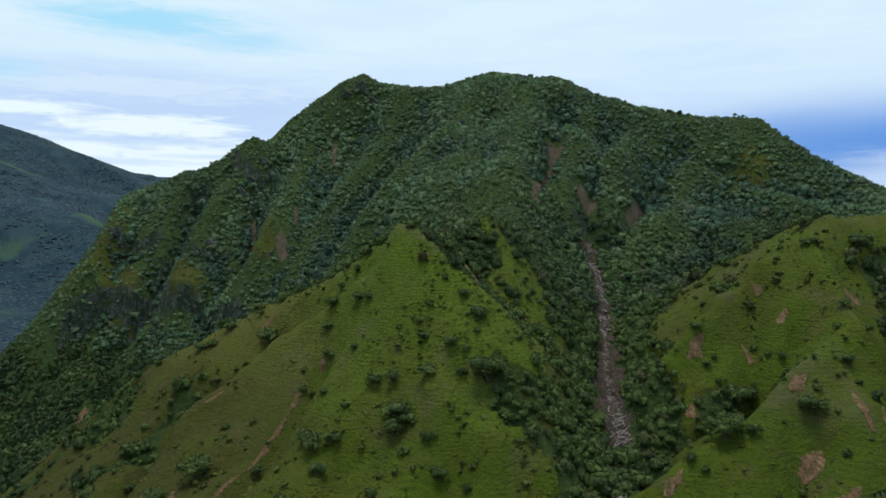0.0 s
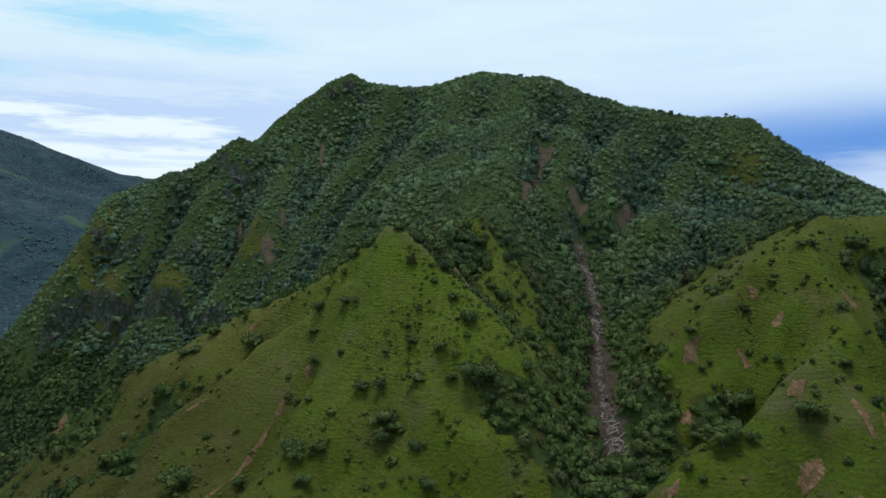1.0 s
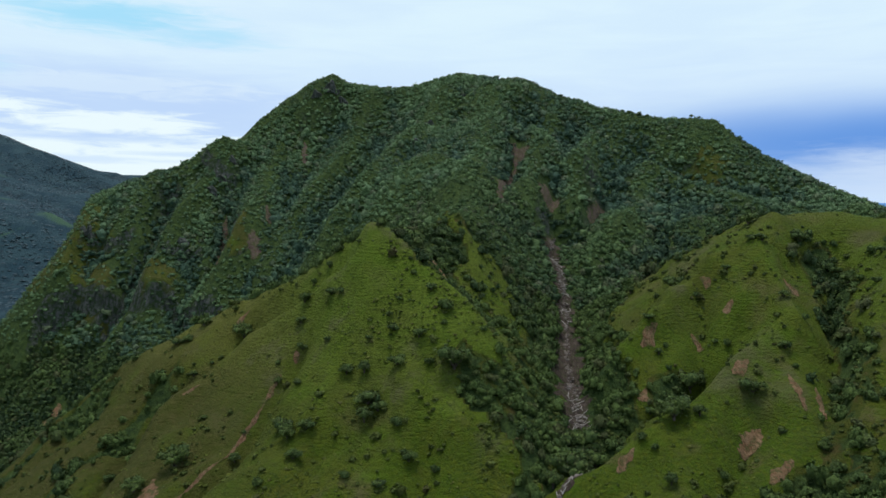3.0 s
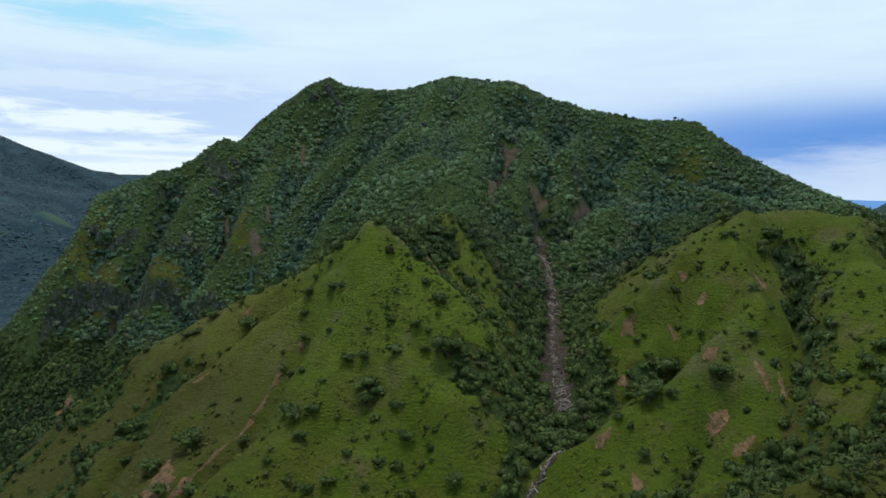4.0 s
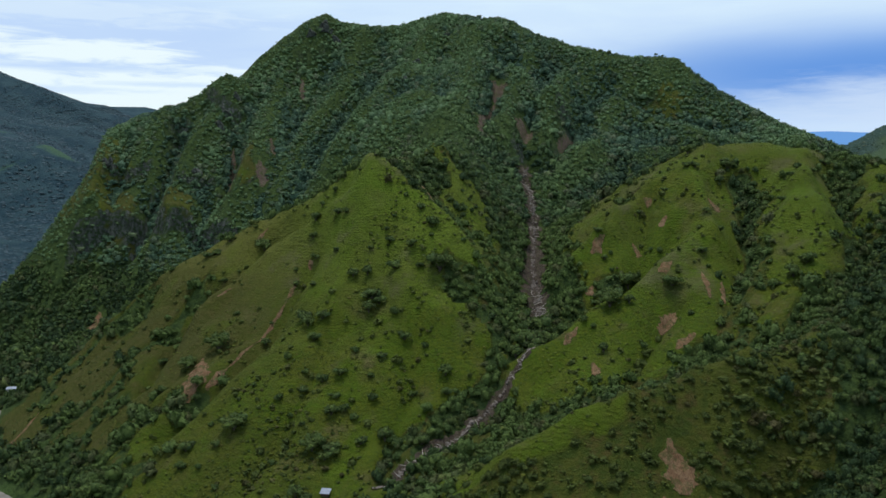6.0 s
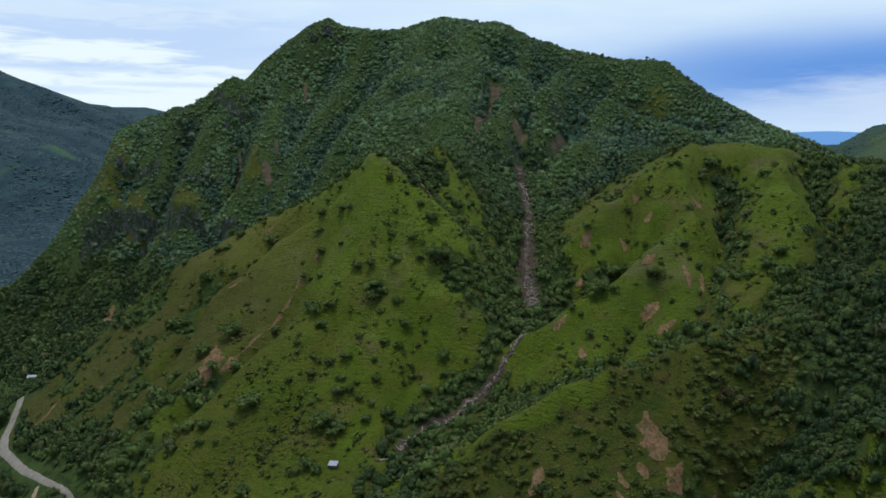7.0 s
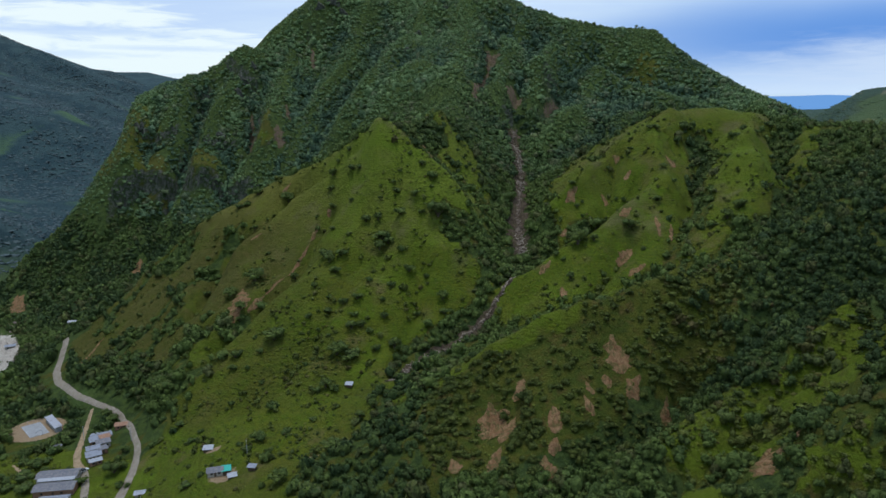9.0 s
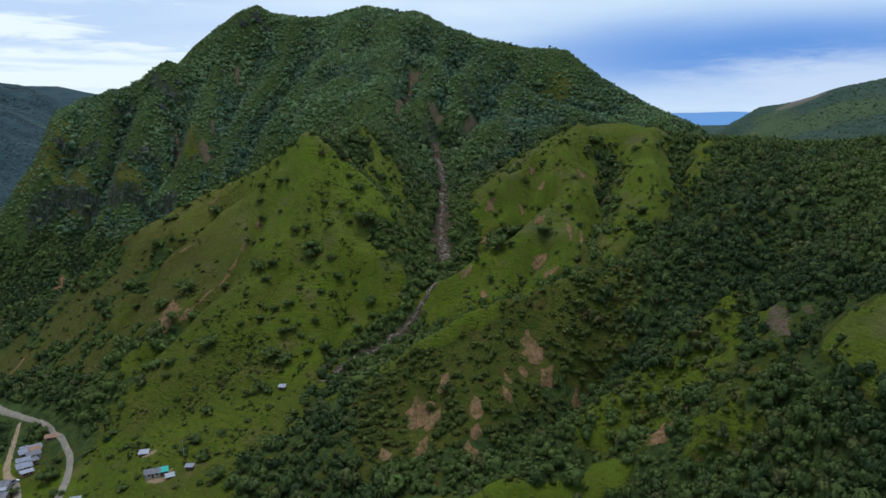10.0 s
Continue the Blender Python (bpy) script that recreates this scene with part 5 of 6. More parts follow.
x, y = scatter(rng, (78, 165, 10, 165), 2.6, lambda a, b: (np.abs(pasture(a, b) - 0.72) < 0.05) & (rng.uniform(0, 1, a.shape) < 0.12 + 0.6 * smooth01(vnoise(a, b, 11, 45), 0.42, 0.68)) & ~off_limits(a, b, 1.4))
plant("slope_scrub", SMALL, rows(x, y, 0.8, 2.6, rng, 0.72, tint=0.3), rng, "brownish green bushes scattered over the grassy slope", "shrubs", SCRUB_LEAVES)
# low shrubs on the pasture, thicker where water gathers
x, y = scatter(rng, (-240, 240, 20, 345), 2.4, lambda a, b: rng.uniform(0, 1, a.shape) < (pasture(a, b) > 0.3) * ~off_limits(a, b, 0.8) * np.where((b > 215) & (a < 12), 0.5, 1.0) * (0.03 + 0.25 * (a < -115) * (b < 215) + (0.20 + 0.20 * (a < 30) * (b < 240)) * smooth01(vnoise(a, b, 22, 41) * 0.6 + vnoise(a, b, 7, 42) * 0.4, 0.48, 0.70) + 0.5 * smooth01(on_cells(WET, a, b), 2.4, 5.0) * smooth01(vnoise(a, b, 30, 38), 0.3, 0.7)))
plant("pasture_scrub", SMALL, rows(x, y, 0.4, 1.7, rng, 0.75, tint=0.45), rng, "low green shrubs dotted over the pasture", "shrubs", SCRUB_LEAVES)
# tufts of longer grass
x, y = scatter(rng, (-235, 240, 20, 345), 2.15, lambda a, b: rng.uniform(0, 1, a.shape) < (pasture(a, b) > 0.3) * ~off_limits(a, b, 0.5) * (0.10 + 0.75 * smooth01(vnoise(a, b, 9, 43) * 0.6 + vnoise(a, b, 28, 44) * 0.4, 0.42, 0.66)) * (1 - 0.6 * smooth01(-a, 30, 90) * (b > 200)) * np.where((a > 60) & (b > 180), 0.45, 1.0))
TUSSOCK = [crown_form(rng, 1, 0, 9, size=0.45) for _ in range(6)]
plant("pasture_tufts", TUSSOCK, rows(x, y, 0.35, 0.95, rng, 0.5), rng, "tufts of long yellow green grass on the pasture", "grass", TUFT)


def far_rows(x, y, lo, hi):
    r = rng.uniform(lo, hi, len(x))
    tone = np.clip(0.8 * smooth01(vnoise(x, y, 120, 34), 0.3, 0.75) + rng.normal(0, 0.15, len(x)), 0, 1)
    return np.stack([x, y, floor_z(x, y) - r * 0.04, r, r * rng.uniform(0.25, 0.48, len(x)), tone], 1)


def far_kept(a, b):
    open_land = smooth01(vnoise(a, b, 130, 21) * 0.7 + vnoise(a, b, 40, 22) * 0.3, 0.74, 0.82)
    field = (np.hypot((a - 850) / 1.2, b - 1010) < 62) | (np.hypot((a + 640) / 1.5, (b - 1285) / 1.2) < 24)
    return (rng.uniform(0, 1, a.shape) < 0.97 * (1 - open_land)) & (open_land < 0.7) & (floor_z(a, b) > 1.0) & ~field


# woods on the ranges across the valley, in larger clumps
CLUMPS = [crown_form(rng, 1, 0, 6, size=0.40) for _ in range(6)]
lx, ly = scatter(rng, (-1500, -345, 480, 2350), 9.0, lambda a, b: far_kept(a, b) & (a < -300 - (b - 600) * 0.30) & (a > -660 - (b - 600) * 0.62))
rx, ry = scatter(rng, (340, 1300, 330, 1250), 10.0, lambda a, b: far_kept(a, b) & (rng.uniform(0, 1, a.shape) < 0.9) & (b > a * 0.72) & (b < a * 1.55 + 120))
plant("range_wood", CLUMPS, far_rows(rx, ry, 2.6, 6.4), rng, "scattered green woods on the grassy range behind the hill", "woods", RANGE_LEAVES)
plant("far_wood", CLUMPS, far_rows(lx, ly, 3.0, 6.6), rng, "blue green woods on the ranges across the valley", "woods", HAZY_FAR_LEAVES)


# ---- single trees that stand clear of the woods: x, y, crown radius ----
SPUR_A = [(-46, 286, 3.9), (-45, 266, 3.1), (-56, 282, 1.6), (-55, 276, 1.9), (-17, 265, 2.4), (-7, 266, 1.5), (-5, 251, 3.5), (-9, 270, 2.2), (-5, 274, 1.9), (1, 281, 1.6), (-34, 290, 1.9), (-30, 286, 1.9), (-47, 299, 1.5), (-48, 293, 1.2), (-34, 273, 1.9), (-25, 258, 2.7), (-18, 255, 2.4), (8, 274, 2.2), (14, 266, 3.7), (13, 260, 1.5), (3, 257, 1.5), (7, 250, 2.1), (16, 247, 3.2), (19, 242, 2.6), (-98, 305, 1.7), (-90, 306, 1.0), (-78, 316, 2.5), (-100, 330, 1.5), (-106, 324, 2.9), (-112, 326, 2.2)]
SPUR_B = [(-37, 306, 1.7), (-44, 308, 1.7), (-32, 308, 2.0), (-23, 297, 1.3), (-16, 244, 3.2), (-12, 242, 3.5), (-17, 238, 2.6), (-5, 231, 2.5), (-38, 240, 2.9), (-48, 246, 2.4), (-45, 240, 1.8), (-41, 230, 2.6), (-66, 248, 2.1), (-51, 218, 2.1), (-88, 248, 2.8), (-100, 240, 2.1), (-91, 222, 1.6), (-22, 216, 2.2), (-1, 221, 2.5), (-11, 212, 1.5), (8, 218, 1.8), (-15, 203, 1.7), (-28, 205, 1.5), (-43, 212, 1.5), (-35, 205, 2.7), (-43, 204, 1.5), (-29, 195, 2.0), (-52, 198, 1.9), (-14, 194, 2.3), (2, 201, 1.7)]
SPUR_C = [(16, 196, 2.0), (16, 204, 1.5), (-30, 187, 2.6), (-25, 189, 2.3), (-21, 187, 2.2), (-68, 188, 2.6), (-79, 196, 1.5), (-74, 183, 1.7), (-87, 188, 2.0), (-95, 192, 1.9), (-121, 269, 2.7), (-109, 230, 2.1), (-99, 212, 2.6), (-33, 175, 2.8), (-36, 173, 2.2), (-28, 172, 2.2), (-51, 173, 1.8), (-31, 169, 1.4), (-79, 176, 1.4), (-87, 180, 2.0), (-9, 180, 2.8), (-4, 176, 2.5), (5, 174, 2.1), (-47, 193, 1.4), (-91, 218, 1.7), (-64, 208, 1.2), (-65, 259, 1.1), (-84, 272, 1.3), (-41, 185, 1.3), (-18, 176, 1.5)]
HILL_A = [(133, 332, 2.4), (121, 305, 3.5), (119, 304, 1.9), (109, 332, 2.0), (98, 272, 2.1), (103, 265, 1.4), (99, 262, 1.4), (125, 290, 1.7), (123, 265, 1.6), (127, 262, 1.8), (89, 296, 1.5), (83, 259, 1.9), (149, 261, 1.9), (152, 251, 2.1), (139, 241, 1.7), (164, 324, 2.1), (153, 297, 1.6), (156, 294, 1.2), (178, 306, 2.4), (140, 309, 1.2), (139, 292, 1.9), (139, 233, 1.4), (102, 249, 1.8), (108, 252, 2.8), (114, 257, 2.5), (97, 243, 3.0), (89, 218, 2.8), (89, 242, 2.1), (97, 216, 2.0), (76, 212, 1.8)]
HILL_B = [(119, 225, 2.2), (121, 207, 1.4), (98, 198, 1.8), (80, 195, 2.0), (79, 208, 1.6), (130, 199, 2.5), (77, 239, 1.5), (108, 136, 2.5), (111, 135, 2.3), (201, 279, 2.1), (189, 264, 2.0), (215, 283, 2.2), (187, 280, 1.7), (172, 210, 1.9), (158, 208, 1.6), (172, 211, 2.5), (164, 206, 1.8), (173, 189, 3.2), (156, 149, 2.5), (191, 294, 2.0), (207, 284, 2.3), (230, 297, 2.5), (178, 303, 2.0)]
LOW = [(-54, 130, 2.8), (-68, 119, 1.9), (-73, 126, 1.6), (-95, 150, 1.7), (-98, 145, 1.4), (-40, 155, 3.0), (-36, 153, 2.7), (-44, 154, 2.2), (-28, 100, 2.3), (-33, 103, 2.1), (-22, 108, 2.6), (-19, 93, 2.2), (-41, 112, 1.9), (-44, 88, 2.3), (-51, 92, 2.1), (-57, 91, 1.8), (-84, 108, 2.0), (-89, 105, 1.7), (-18, 129, 2.3), (-23, 123, 2.2), (-71, 168, 1.7), (-84, 162, 1.7), (-43, 133, 1.0), (-107, 160, 1.6), (-140, 223, 2.4), (-123, 186, 2.8), (-114, 175, 2.1)]

GARDEN = [(-132, 158, 2.4), (-133, 152, 2.7), (-131, 142, 2.9), (-128, 145, 2.6), (-124, 130, 2.5), (-155, 195, 3.0), (-150, 190, 2.0), (-166, 186, 2.6), (-167, 181, 2.3), (-172, 193, 2.7), (-180, 164, 3.4), (-178, 169, 2.9), (-178, 159, 2.8), (-173, 136, 3.0), (-164, 132, 2.6), (-182, 146, 2.8), (-204, 184, 2.7), (-143, 137, 1.7), (-164, 150, 1.2), (-154, 150, 1.2), (-120, 128, 1.7), (-148, 166, 1.4)]


def part(name, v, f, material, parent, label=""):
    me = mesh_from(name, v, f, name == "crown")
    me.materials.append(material)
    ob = new(name, me)
    ob.parent = parent
    if label:
        ob["label"] = label
    return ob


def tube(points, radii, sides=7):
    """A tapered limb through points."""
    v, f = [], []
    for p, r in zip(points, radii):
        for k in range(sides):
            a = 6.2832 * k / sides
            v.append((p[0] + math.cos(a) * r, p[1] + math.sin(a) * r, p[2]))
    for i in range(len(points) - 1):
        for k in range(sides):
            a, b = i * sides + k, i * sides + (k + 1) % sides
            f += [(a, b, b + sides), (a, b + sides, a + sides)]
    return np.array(v), np.array(f)


def tree_form(rng, trunk_h, lumps, flat):
    """One tree, its crown about 1 m in radius."""
    ob = new("tree")
    top = np.array([rng.uniform(-0.1, 0.1), rng.uniform(-0.1, 0.1), trunk_h + 0.5])
    limbs = [tube([(0, 0, -0.6), (0.02, 0, trunk_h * 0.5), tuple(top)], [0.13, 0.09, 0.05])]
    for k in range(4):
        a = k * 1.57 + rng.uniform(-0.4, 0.4)
        limbs.append(tube([(0.02, 0, trunk_h * rng.uniform(0.5, 0.9)), (math.cos(a) * 0.3, math.sin(a) * 0.3, trunk_h + 0.25), (math.cos(a) * 0.6, math.sin(a) * 0.6, trunk_h + 0.55)], [0.06, 0.045, 0.02], 5))
    part("trunk", *join(limbs), BARK, ob)
    v, f = crown_form(rng, lumps, 0, 700, 0.74, 0.10)
    v = v * np.array([1.0, 1.0, flat]) + np.array([0, 0, trunk_h + flat * 0.55])
    crown = part("crown", v, f, TREE_LEAVES, ob)
    vertex_value(crown.data, "tone", np.full(len(v), rng.uniform(0.12, 0.8)) + rng.normal(0, 0.05, len(v)))
    return ob


FORMS = [tree_form(rng, h, n, fl) for h, n, fl in ((0.10, 8, 0.75), (0.15, 9, 0.85), (0.30, 8, 0.80), (0.12, 7, 0.65), (0.45, 9, 0.75), (0.20, 10, 0.95))]
used = set()


def set_tree(x, y, r, label, group):
    k = int(rng.integers(0, 6))
    z = float(floor_z(x, y)[0]) - 0.1 - 0.40 * r
    m = pose(x, y, z, 0, 0, rng.uniform(0, 360)) @ Matrix.Diagonal((r, r, r * rng.uniform(0.85, 1.2), 1))
    if k in used:
        ob = copy_thing(FORMS[k], m)
    else:
        used.add(k)
        ob = FORMS[k]
        ob.matrix_basis = m
    return tagged(ob, label, "tree", group)


for rows_, label in ((SPUR_A, "round dark green tree on the upper grassy spur"), (SPUR_B, "bushy green tree on the open face of the spur"), (SPUR_C, "low spreading tree on the lower pasture"),
                     (HILL_A, "small round tree on the bright green hill"), (HILL_B, "dark bushy tree beside a gully of the green hill"), (LOW, "leafy tree on the valley meadow")):
    for tx_, ty_, r_ in rows_:
        set_tree(tx_, ty_, max(0.8, r_ * (0.66 if rows_ is LOW else 0.76)), label, "trees on the pastures")
for tx_, ty_, r_ in ((58, 238, 2.6), (54, 231, 3.0), (61, 235, 2.4), (57, 226, 3.2), (63, 231, 2.8), (51, 219, 3.0), (60, 222, 2.6), (64, 226, 2.9), (55, 217, 2.4), (47, 213, 2.2)):
    set_tree(tx_, ty_, r_, "leafy green tree overhanging the narrow part of the debris flow", "trees along the debris flow")
for tx_, ty_, r_ in GARDEN:
    set_tree(tx_, ty_, r_ * 0.62, "leafy garden tree beside the hamlet's roofs", "trees in the valley")
# lone trees along the skyline
for tx_, ty_, r_ in ((-20, 662, 2.2), (-34, 661, 1.4), (-8, 659, 1.3), (178, 563, 3.2), (185, 561, 3.4), (191, 559, 2.6), (222, 545, 2.2), (227, 542, 2.4), (216, 548, 2.0), (300, 510, 2.4), (307, 495, 2.6), (312, 484, 2.2),
                     (-140, 604, 2.0), (-128, 622, 1.8), (83, 636, 1.6), (279, 524, 2.0), (270, 527, 2.0), (58, 642, 1.6), (5, 656, 1.4), (110, 617, 1.5)):
    set_tree(tx_, ty_, r_ * 0.5, "small tree standing out on the mountain skyline", "trees on the skyline")
x, y = scatter(rng, (-235, -20, 25, 215), 10.0, lambda a, b: (rng.uniform(0, 1, a.shape) < np.where(a < -122, 0.6, np.where(b < 75, 0.5, 0.08))) * ~off_limits(a, b, 3.2) * (floor_z(a, b) < 30))
for tx_, ty_ in zip(x, y):
    set_tree(float(tx_), float(ty_), float(rng.uniform(1.3, 2.7)), "broad green tree among the valley meadows", "trees in the valley")


# ---- stones and crags ----
def stone_form(rng, level=1):
    v, f = ball(level)
    v = v * rng.uniform(0.6, 1.3, 3) * (1 + rng.normal(0, 0.16, (len(v), 1)))
    return v, f


def strew(name, n, line, widths, lo, hi, label, category):
    """Loose stones along a bed, joined."""
    s = rng.uniform(0, 1, n)
    t = np.linspace(0, 1, len(line))
    px, py = np.interp(s, t, [p[0] for p in line]), np.interp(s, t, [p[1] for p in line])
    w = np.interp(s, np.linspace(0, 1, len(widths)), widths) * 0.32
    a = rng.uniform(0, 6.283, n)
    x, y = px + np.cos(a) * w * rng.uniform(0, 1, n), py + np.sin(a) * w * 0.6 * rng.uniform(0, 1, n)
    r = lo + (hi - lo) * rng.uniform(0, 1, n) ** 4
    z = floor_z(x, y) + 0.45 + r * 0.2
    vs, fs, o = [], [], 0
    forms = [stone_form(rng, 1) for _ in range(5)]
    for i in range(n):
        v, f = forms[i % 5]
        c, q = math.cos(a[i]), math.sin(a[i])
        vs.append(np.stack([x[i] + (v[:, 0] * c - v[:, 1] * q) * r[i], y[i] + (v[:, 0] * q + v[:, 1] * c) * r[i], z[i] + v[:, 2] * r[i] * 0.7], 1))
        fs.append(f + o)
        o += len(v)
    me = mesh_from(name, np.concatenate(vs), np.concatenate(fs))
    me.materials.append(STONE)
    tagged(new(name, me), label, category, kind="stuff")


strew("slide_stones", 1500, SLIDE, [3, 6, 9, 5, 4, 5, 6, 8, 9, 8, 7, 4, 3, 4, 3, 3, 4, 4, 3], 0.16, 0.9, "pale boulders and rubble strewn down the debris flow", "stones")


def drift_logs(n, line, lo, hi):
    """Bleached broken trunks left on the debris flow, joined."""
    parts = []
    for _ in range(n):
        k = rng.uniform(0, len(line) - 1.01)
        i, f = int(k), k - int(k)
        x, y = line[i][0] * (1 - f) + line[i + 1][0] * f + rng.uniform(-2.6, 2.6), line[i][1] * (1 - f) + line[i + 1][1] * f
        half, turn, r = rng.uniform(lo, hi) / 2, rng.uniform(0, 3.1416), rng.uniform(0.12, 0.22)
        ends = np.array([(x - math.cos(turn) * half, y - math.sin(turn) * half), (x, y), (x + math.cos(turn) * half, y + math.sin(turn) * half)])
        z = floor_z(ends[:, 0], ends[:, 1]) + 0.75
        a = np.linspace(0, 6.2832, 6)[:-1]
        v = np.concatenate([np.stack([e[0] - math.sin(turn) * np.cos(a) * r * q, e[1] + math.cos(turn) * np.cos(a) * r * q, h + np.sin(a) * r * q], 1) for e, h, q in zip(ends, z, (1.0, 0.85, 0.55))])
        f4 = [(o + p, o + (p + 1) % 5, o + 5 + (p + 1) % 5, o + 5 + p) for o in (0, 5) for p in range(5)]
        parts.append((v, np.array([t for p0, p1, p2, p3 in f4 for t in ((p0, p1, p2), (p0, p2, p3))])))
    me = mesh_from("drift_logs", *join(parts))
    me.materials.append(DRIFTWOOD)
    tagged(new("drift_logs", me), "bleached broken logs stranded on the debris flow", "logs", kind="stuff")


drift_logs(34, SLIDE[1:5], 2.0, 4.5)
drift_logs(40, SLIDE[7:11], 1.6, 4.0)
drift_logs(22, SLIDE[11:], 1.6, 3.6)
strew("river_stones", 260, [(-298, 395), (-282, 342), (-256, 307), (-246, 283), (-248, 262), (-262, 200)], [18, 19, 19, 19], 0.3, 1.2, "pale boulders lying in the river bed", "stones")
OUTCROPS = [(-164, 500, 5.5), (-240, 518, 6.0), (-152, 561, 6.5), (-157, 551, 5.4), (-145, 572, 5.1), (-72, 631, 10.0), (-85, 628, 7.2), (-61, 627, 6.1), (14, 559, 5.3), (3, 526, 4.4), (43, 597, 4.2)]


def cliff(cx, cy, r):
    """A steep broken rock face that steps out of the slope and runs back into it."""
    n, m = 30, 14
    u, w = np.meshgrid(np.linspace(-1, 1, n + 1), np.linspace(0, 1, m + 1))
    x = cx + u * r
    top = 0.95 * r * (1 - np.abs(u) ** 2.5) * (0.6 + 0.7 * vnoise(x, x * 0 + cy, r * 0.35, 81)) + 0.3
    up, cap = np.clip(w / 0.7, 0, 1), np.clip((w - 0.7) / 0.3, 0, 1)
    cols = (1 - np.abs(2 * vnoise(x, w * 3, r * 0.28, 82) - 1)) * 0.35 * r * (1 - np.abs(u) ** 4)
    y = cy + 0.18 * r * up - cols * (1 - cap) + cap * 1.6 * r + (vnoise(x, w * 40, r * 0.15, 83) - 0.5) * 0.25 * r + 0.5 * r * np.abs(u) ** 3
    base = floor_z(x.ravel(), np.full(x.size, cy)).reshape(x.shape)
    z = base - 1.0 + top * up * (0.92 + 0.16 * vnoise(x, w * 9, r * 0.2, 84)) + cap * 0.2
    ids = np.arange(x.size).reshape(x.shape)
    f = np.stack([ids[:-1, :-1], ids[:-1, 1:], ids[1:, 1:], ids[1:, :-1]], -1).reshape(-1, 4)
    me = mesh_from("rock_outcrop", np.stack([x - cx, y - cy, z], -1).reshape(-1, 3), f)
    me.materials.append(CRAG)
    tagged(new("rock_outcrop", me), "dark weathered cliff face showing between the trees", "rock", "cliffs on the mountain").location = (cx, cy, 0)


for cx, cy, r in OUTCROPS:
    cliff(cx, cy, r)


# ---- the hamlet ----
def box(x0, x1, y0, y1, z0, z1):
    v = np.array([(x, y, z) for x in (x0, x1) for y in (y0, y1) for z in (z0, z1)], float)
    q = [(0, 1, 3, 2), (4, 6, 7, 5), (0, 4, 5, 1), (2, 3, 7, 6), (0, 2, 6, 4), (1, 5, 7, 3)]
    return v, np.array([t for a, b, c, d in q for t in ((a, b, c), (a, c, d))])


def sheet(w, d0, d1, z0, z1, pitch=0.45):
    """A corrugated roof sheet w wide, from depth d0 at height z0 to d1 at z1."""
    n = max(8, int(w / pitch) * 2)
    x = np.linspace(-w / 2, w / 2, n + 1)
    rib = 0.05 * np.cos(np.arange(n + 1) * math.pi)
    v = []
    for off in (0.0, -0.07):
        v += [(a, d0, z0 + b + off) for a, b in zip(x, rib)] + [(a, d1, z1 + b + off) for a, b in zip(x, rib)]
    f, m = [], n + 1
    for k in range(n):
        for o, flip in ((0, 1), (2 * m, -1)):
            a, b, c, d = o + k, o + k + 1, o + m + k + 1, o + m + k
            f += [(a, b, c)[::flip], (a, c, d)[::flip]]
        for a, b in ((k, k + 1), (m + k, m + k + 1)):
            f += [(a, a + 2 * m, b), (b, a + 2 * m, b + 2 * m)]
    return np.array(v), np.array(f)


def wall_with_holes(w, h, holes, thick):
    """A wall along x, its outer face at y 0: boxes round the holes (x0, x1, z0, z1)."""
    xs = sorted({-w / 2, w / 2, *[a for o in holes for a in o[:2]]})
    out = []
    for a, b in zip(xs, xs[1:]):
        cuts = sorted((o[2], o[3]) for o in holes if o[0] <= a + 1e-6 and o[1] >= b - 1e-6)
        z = 0.0
        for c, d in cuts:
            if c > z:
                out.append(box(a, b, 0, thick, z, c))
            z = d
        if z < h:
            out.append(box(a, b, 0, thick, z, h))
    return join(out)


